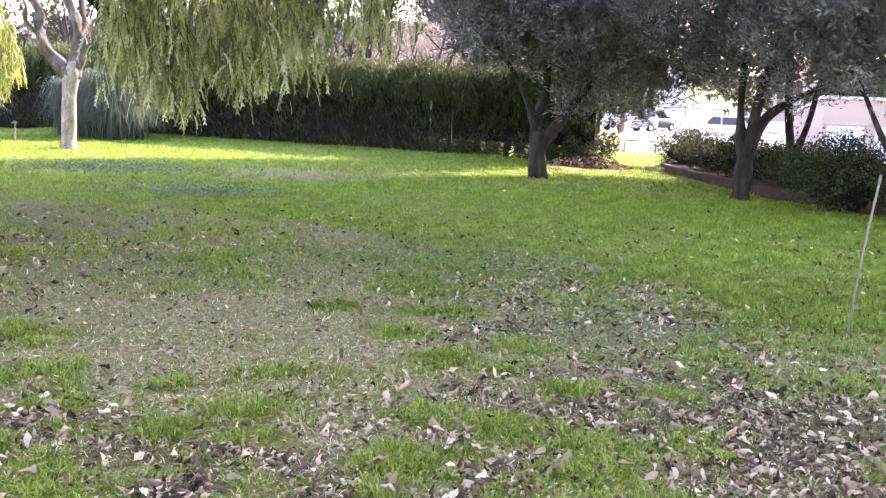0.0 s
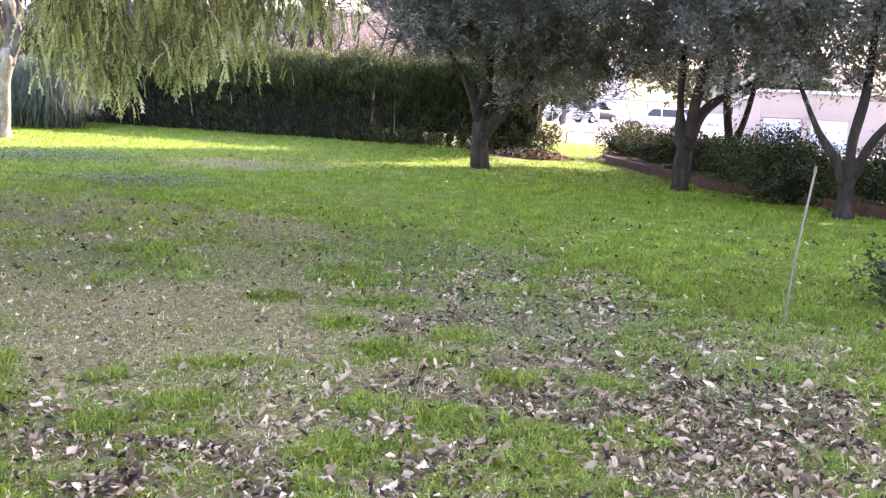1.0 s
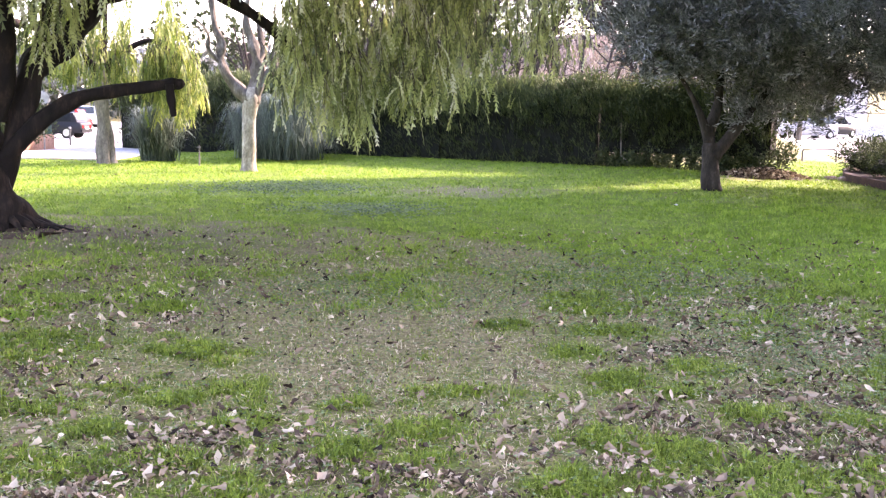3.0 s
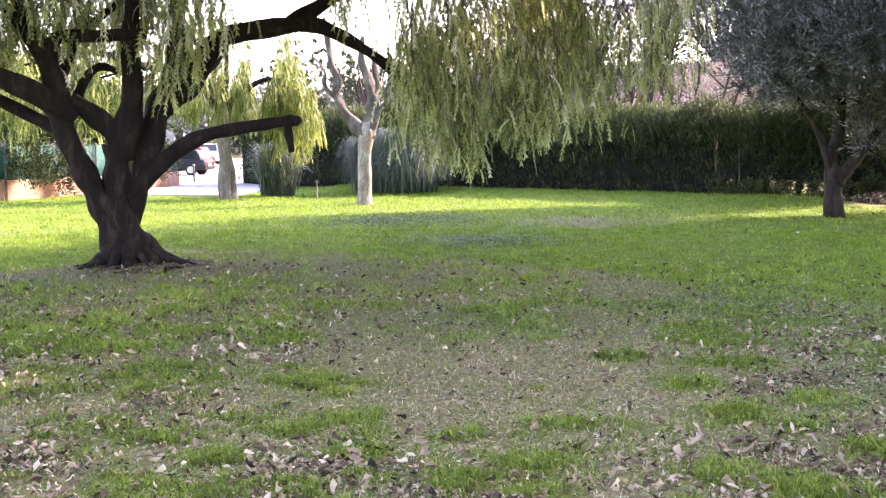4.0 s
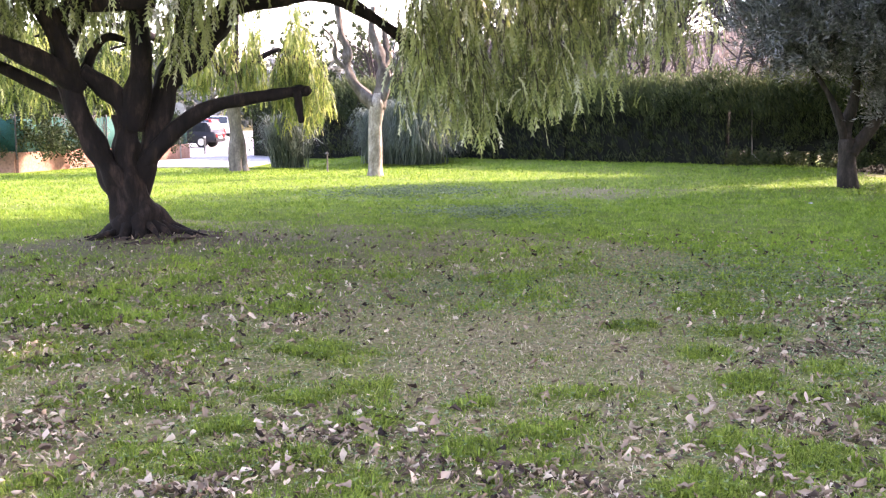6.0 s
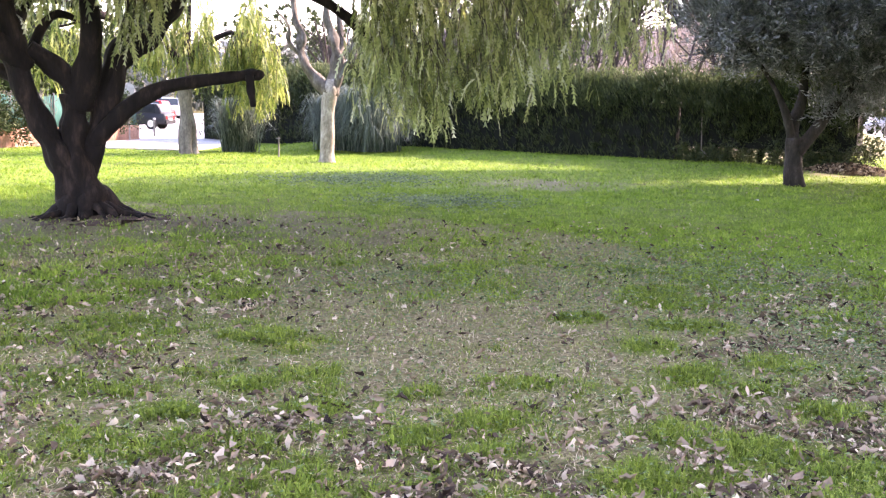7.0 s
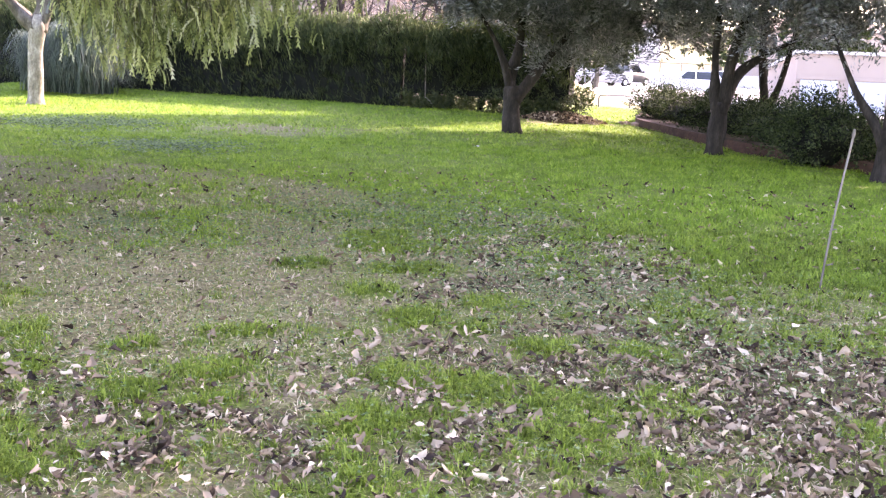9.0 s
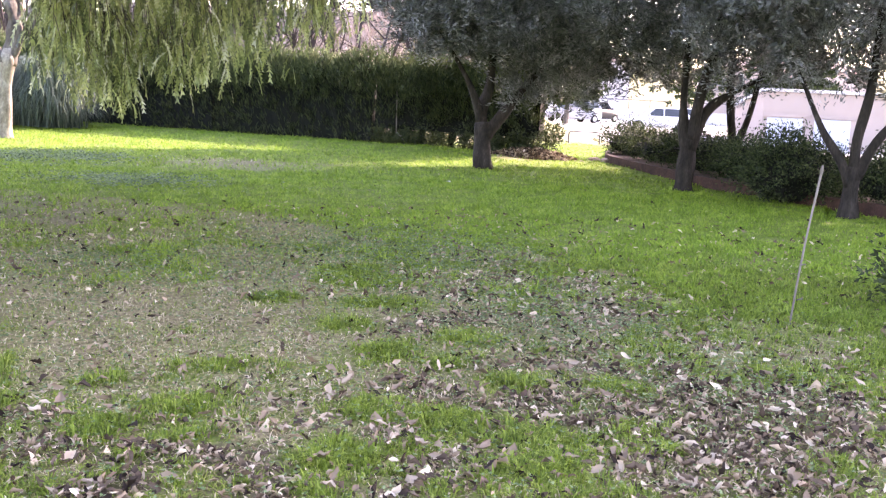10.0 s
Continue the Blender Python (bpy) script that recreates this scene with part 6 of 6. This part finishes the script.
def dry_blades():
    r = np.random.default_rng(901)
    x, y = scatter(r, 150000, 3.6, 12, -41, 34)
    g, k, q = lawn(x, y)
    keep = on_lawn(x, y) & (r.random(len(x)) < 0.05 + 0.9 * k)
    x, y = x[keep], y[keep]
    near = blades(r, x, y, 0.058 * (0.5 + 0.9 * r.random(len(x))), 0.0048 * (0.7 + 0.6 * r.random(len(x))), 1.3, 0.72)
    return [near], [spikes(r, 100000, 10.5, 19, 0.045, 0.010, True, 0.7), spikes(r, 50000, 18, 32, 0.05, 0.022, True, 0.7)]


blade_object("grass", *green_blades(), M["grass"], "short uneven green lawn grass in tufts", "grass")
blade_object("turf", *turf_blades(), M["turf"], "thick deep green turf towards the hedge", "grass")
blade_object("dry_grass", *dry_blades(), M["grass_dry"], "flattened straw-coloured dry grass", "grass")


def clover_mesh():
    r = np.random.default_rng(902)
    Vs = []
    for cx, cy, rad, n, s in ((1.7, 8.2, 1.0, 800, 0.02), (0.5, 11.5, 1.8, 1400, 0.024), (0.3, 9.0, 1.9, 1100, 0.02), (1.8, 7.2, 0.9, 800, 0.018), (1.2, 10.3, 1.3, 1300, 0.022), (2.3, 5.8, 0.8, 600, 0.016), (-5.2, 22.7, 1.6, 1300, 0.05), (-2.7, 17.8, 1.2, 900, 0.04), (2.3, 6.4, 1.6, 700, 0.018), (-3.0, 6.0, 2.8, 2600, 0.016), (0, 5, 3, 2600, 0.015), (-1.5, 9.5, 1.2, 1200, 0.02)):
        x, y = cx + rad * 0.6 * r.normal(size=n), cy + rad * 0.6 * r.normal(size=n)
        a = r.random(n) * 6.283
        z = height(x, y) + 0.012 + 0.035 * r.random(n)
        for k in range(3):
            b = a + k * 2.094
            D = unit(np.stack([np.cos(b), np.sin(b), 0.3 + 0.4 * r.random(n)], -1))
            S = unit(np.cross(D, np.stack([0 * a, 0 * a, 1 + 0 * a], -1)))
            V, _ = leaf_quads(np.stack([x, y, z], -1), D, S, s * (0.8 + 0.5 * r.random(n)), s * 0.9 * np.ones(n), -0.06)
            Vs.append(V)
    V = np.vstack(Vs)
    return V, np.arange(len(V)).reshape(-1, 4)


thing("clover", "low broad-leaved clover and weeds in the lawn", "weeds", kind="stuff", data=mesh_from("clover", *clover_mesh(), M["clover"]))


# ---- fallen leaves ----
def dead_leaf(r, size):
    """One curled, lobed dry leaf: outline round a midrib, folded and rolled."""
    n = 6
    t = np.linspace(0, 1, n)
    half = np.sin(np.pi * t ** 0.8) * (0.30 + 0.06 * np.sin(t * 17 + r.random() * 6)) * (0.6 + 0.6 * r.random())
    curl = 1.3 * r.normal()
    mid = np.stack([t - 0.5, 0.08 * np.sin(t * 5) * r.normal(), 0.4 * curl * (t - 0.5) ** 2], -1)
    ta, tb = 0.2 + 1.2 * r.random() + 0.15 * r.normal(size=n), 0.2 + 1.2 * r.random() + 0.15 * r.normal(size=n)
    L = mid + np.stack([0 * t, half * np.cos(ta), half * np.sin(ta)], -1)
    R = mid + np.stack([0 * t, -half * np.cos(tb), half * np.sin(tb)], -1)
    V = np.stack([L, mid, R], 1).reshape(-1, 3) * size
    F = []
    for i in range(n - 1):
        for j in (0, 1):
            F.append((3 * i + j, 3 * i + j + 1, 3 * i + 4 + j, 3 * i + 3 + j))
    return V, np.array(F)


LEAVES = [dead_leaf(np.random.default_rng(1000 + i), 1.0) for i in range(14)]


def turn_all(r, n, tip=0.55):
    rz = r.random(n) * 6.283
    rx, ry = tip * r.normal(size=n), tip * r.normal(size=n)
    cz, sz, cx, sx, cy, sy = np.cos(rz), np.sin(rz), np.cos(rx), np.sin(rx), np.cos(ry), np.sin(ry)
    o, i = np.zeros(n), np.ones(n)
    Z = np.stack([cz, -sz, o, sz, cz, o, o, o, i], -1).reshape(-1, 3, 3)
    X = np.stack([i, o, o, o, cx, -sx, o, sx, cx], -1).reshape(-1, 3, 3)
    Y = np.stack([cy, o, sy, o, i, o, -sy, o, cy], -1).reshape(-1, 3, 3)
    return Z @ X @ Y


def litter():
    r = np.random.default_rng(903)
    Vs, Fs, o = [], [], 0
    for n, near, reach, smin, smax, least in ((46000, 3.6, 9.5, 0.024, 0.085, 0.02), (22000, 4.0, 13, 0.014, 0.036, 0.22), (30000, 8.0, 15, 0.034, 0.092, 0.085), (4200, 14, 30, 0.035, 0.085, 0.07)):
        x, y = scatter(r, n, near, reach, -41, 34)
        g, k, q = lawn(x, y)
        keep = on_lawn(x, y) & (r.random(n) < least + 0.68 * q ** 1.3)
        x, y = x[keep], y[keep]
        m = len(x)
        size = smin + (smax - smin) * r.random(m) ** 2.2
        Rm = turn_all(r, m, 0.75)
        pos = np.stack([x, y, height(x, y) + 0.012 + 0.022 * r.random(m)], -1)
        kind = r.integers(0, len(LEAVES), m)
        for j, (V, F) in enumerate(LEAVES):
            s = np.where(kind == j)[0]
            if not len(s):
                continue
            W = np.einsum("nij,vj->nvi", Rm[s], V) * size[s][:, None, None] + pos[s][:, None]
            Vs.append(W.reshape(-1, 3))
            Fs.append((F[None] + (np.arange(len(s)) * len(V))[:, None, None] + o).reshape(-1, 4))
            o += W.shape[0] * W.shape[1]
    return np.vstack(Vs), np.vstack(Fs)


def heap(seed, rx, ry, top, n):
    """Raked leaves: curled leaves lying over a low uneven mound."""
    r = np.random.default_rng(seed)
    a, k = r.random(n) * 6.283, np.sqrt(r.random(n))
    z = top * (1 - k ** 2) * (0.75 + 0.5 * r.random(n))
    pos = np.stack([rx * k * np.cos(a), ry * k * np.sin(a), z + 0.02], -1)
    Rm, size = turn_all(r, n, 0.9), 0.07 + 0.09 * r.random(n)
    Vs, Fs, o = [], [], 0
    for i in range(n):
        V, F = LEAVES[i % len(LEAVES)]
        Vs.append(V @ Rm[i].T * size[i] + pos[i])
        Fs.append(F + o)
        o += len(V)
    return np.vstack(Vs), np.vstack(Fs)


def mound(rx, ry, top):
    V, F = [(0, 0, top)], []
    for k in range(1, 7):
        for j in range(20):
            b, s = j * math.pi / 10, k / 6
            w = 1 + 0.08 * math.sin(3 * b + 1) + 0.06 * math.sin(5 * b)
            V.append((rx * s * w * math.cos(b), ry * s * w * math.sin(b), top * (1 - s ** 2) - 0.04 * s))
    for j in range(20):
        F.append((0, 1 + j, 1 + (j + 1) % 20))
        for k in range(5):
            F.append((1 + k * 20 + j, 21 + k * 20 + j, 21 + k * 20 + (j + 1) % 20, 1 + k * 20 + (j + 1) % 20))
    return V, F


pile = thing("leaf_heap", "low heap of raked dry brown leaves beside the hedge end", "leaf heap", at=pose(6.3, 30.5, float(height(6.3, 30.5)), 0, 0, -25))
part("core", mesh_from("core", *mound(1.15, 0.6, 0.16), M["soil"], True), pile)
part("leaves", mesh_from("leaves", *heap(77, 1.3, 0.75, 0.22, 1000), M["dead_leaf"]), pile, "dry curled leaves")

LV, LF = litter()
thing("leaf_litter", "scattered curled brown and grey fallen leaves", "leaves", kind="stuff", data=mesh_from("leaf_litter", LV, LF, M["dead_leaf"]))

# larger leaves that lie singly near the walk
r = np.random.default_rng(904)
big = [mesh_from("fallen_leaf", V * s, F, M["dead_leaf"], True) for (V, F), s in zip(LEAVES, np.linspace(0.06, 0.10, len(LEAVES)))]
SPOTS = [(-0.39, 5.0), (0.86, 4.7), (2.14, 6.16), (-0.37, 8.24), (-2.4, 5.92), (-3.1, 7.83), (-2.37, 5.22), (-3.5, 12.87), (0.94, 4.55), (-0.3, 4.8), (1.5, 5.96), (0.38, 5.0)]
lx, ly = scatter(r, 110, 4.0, 8.5, -38, 30)
for i, (x, y) in enumerate(SPOTS + list(zip(lx, ly))):
    z = float(height(x, y)) + 0.03
    thing("fallen_leaf", "large pale curled dry leaf lying on the lawn", "leaf", "large fallen leaves", at=pose(x, y, z, 20 * r.normal(), 20 * r.normal(), 360 * r.random()), data=big[i % len(big)])
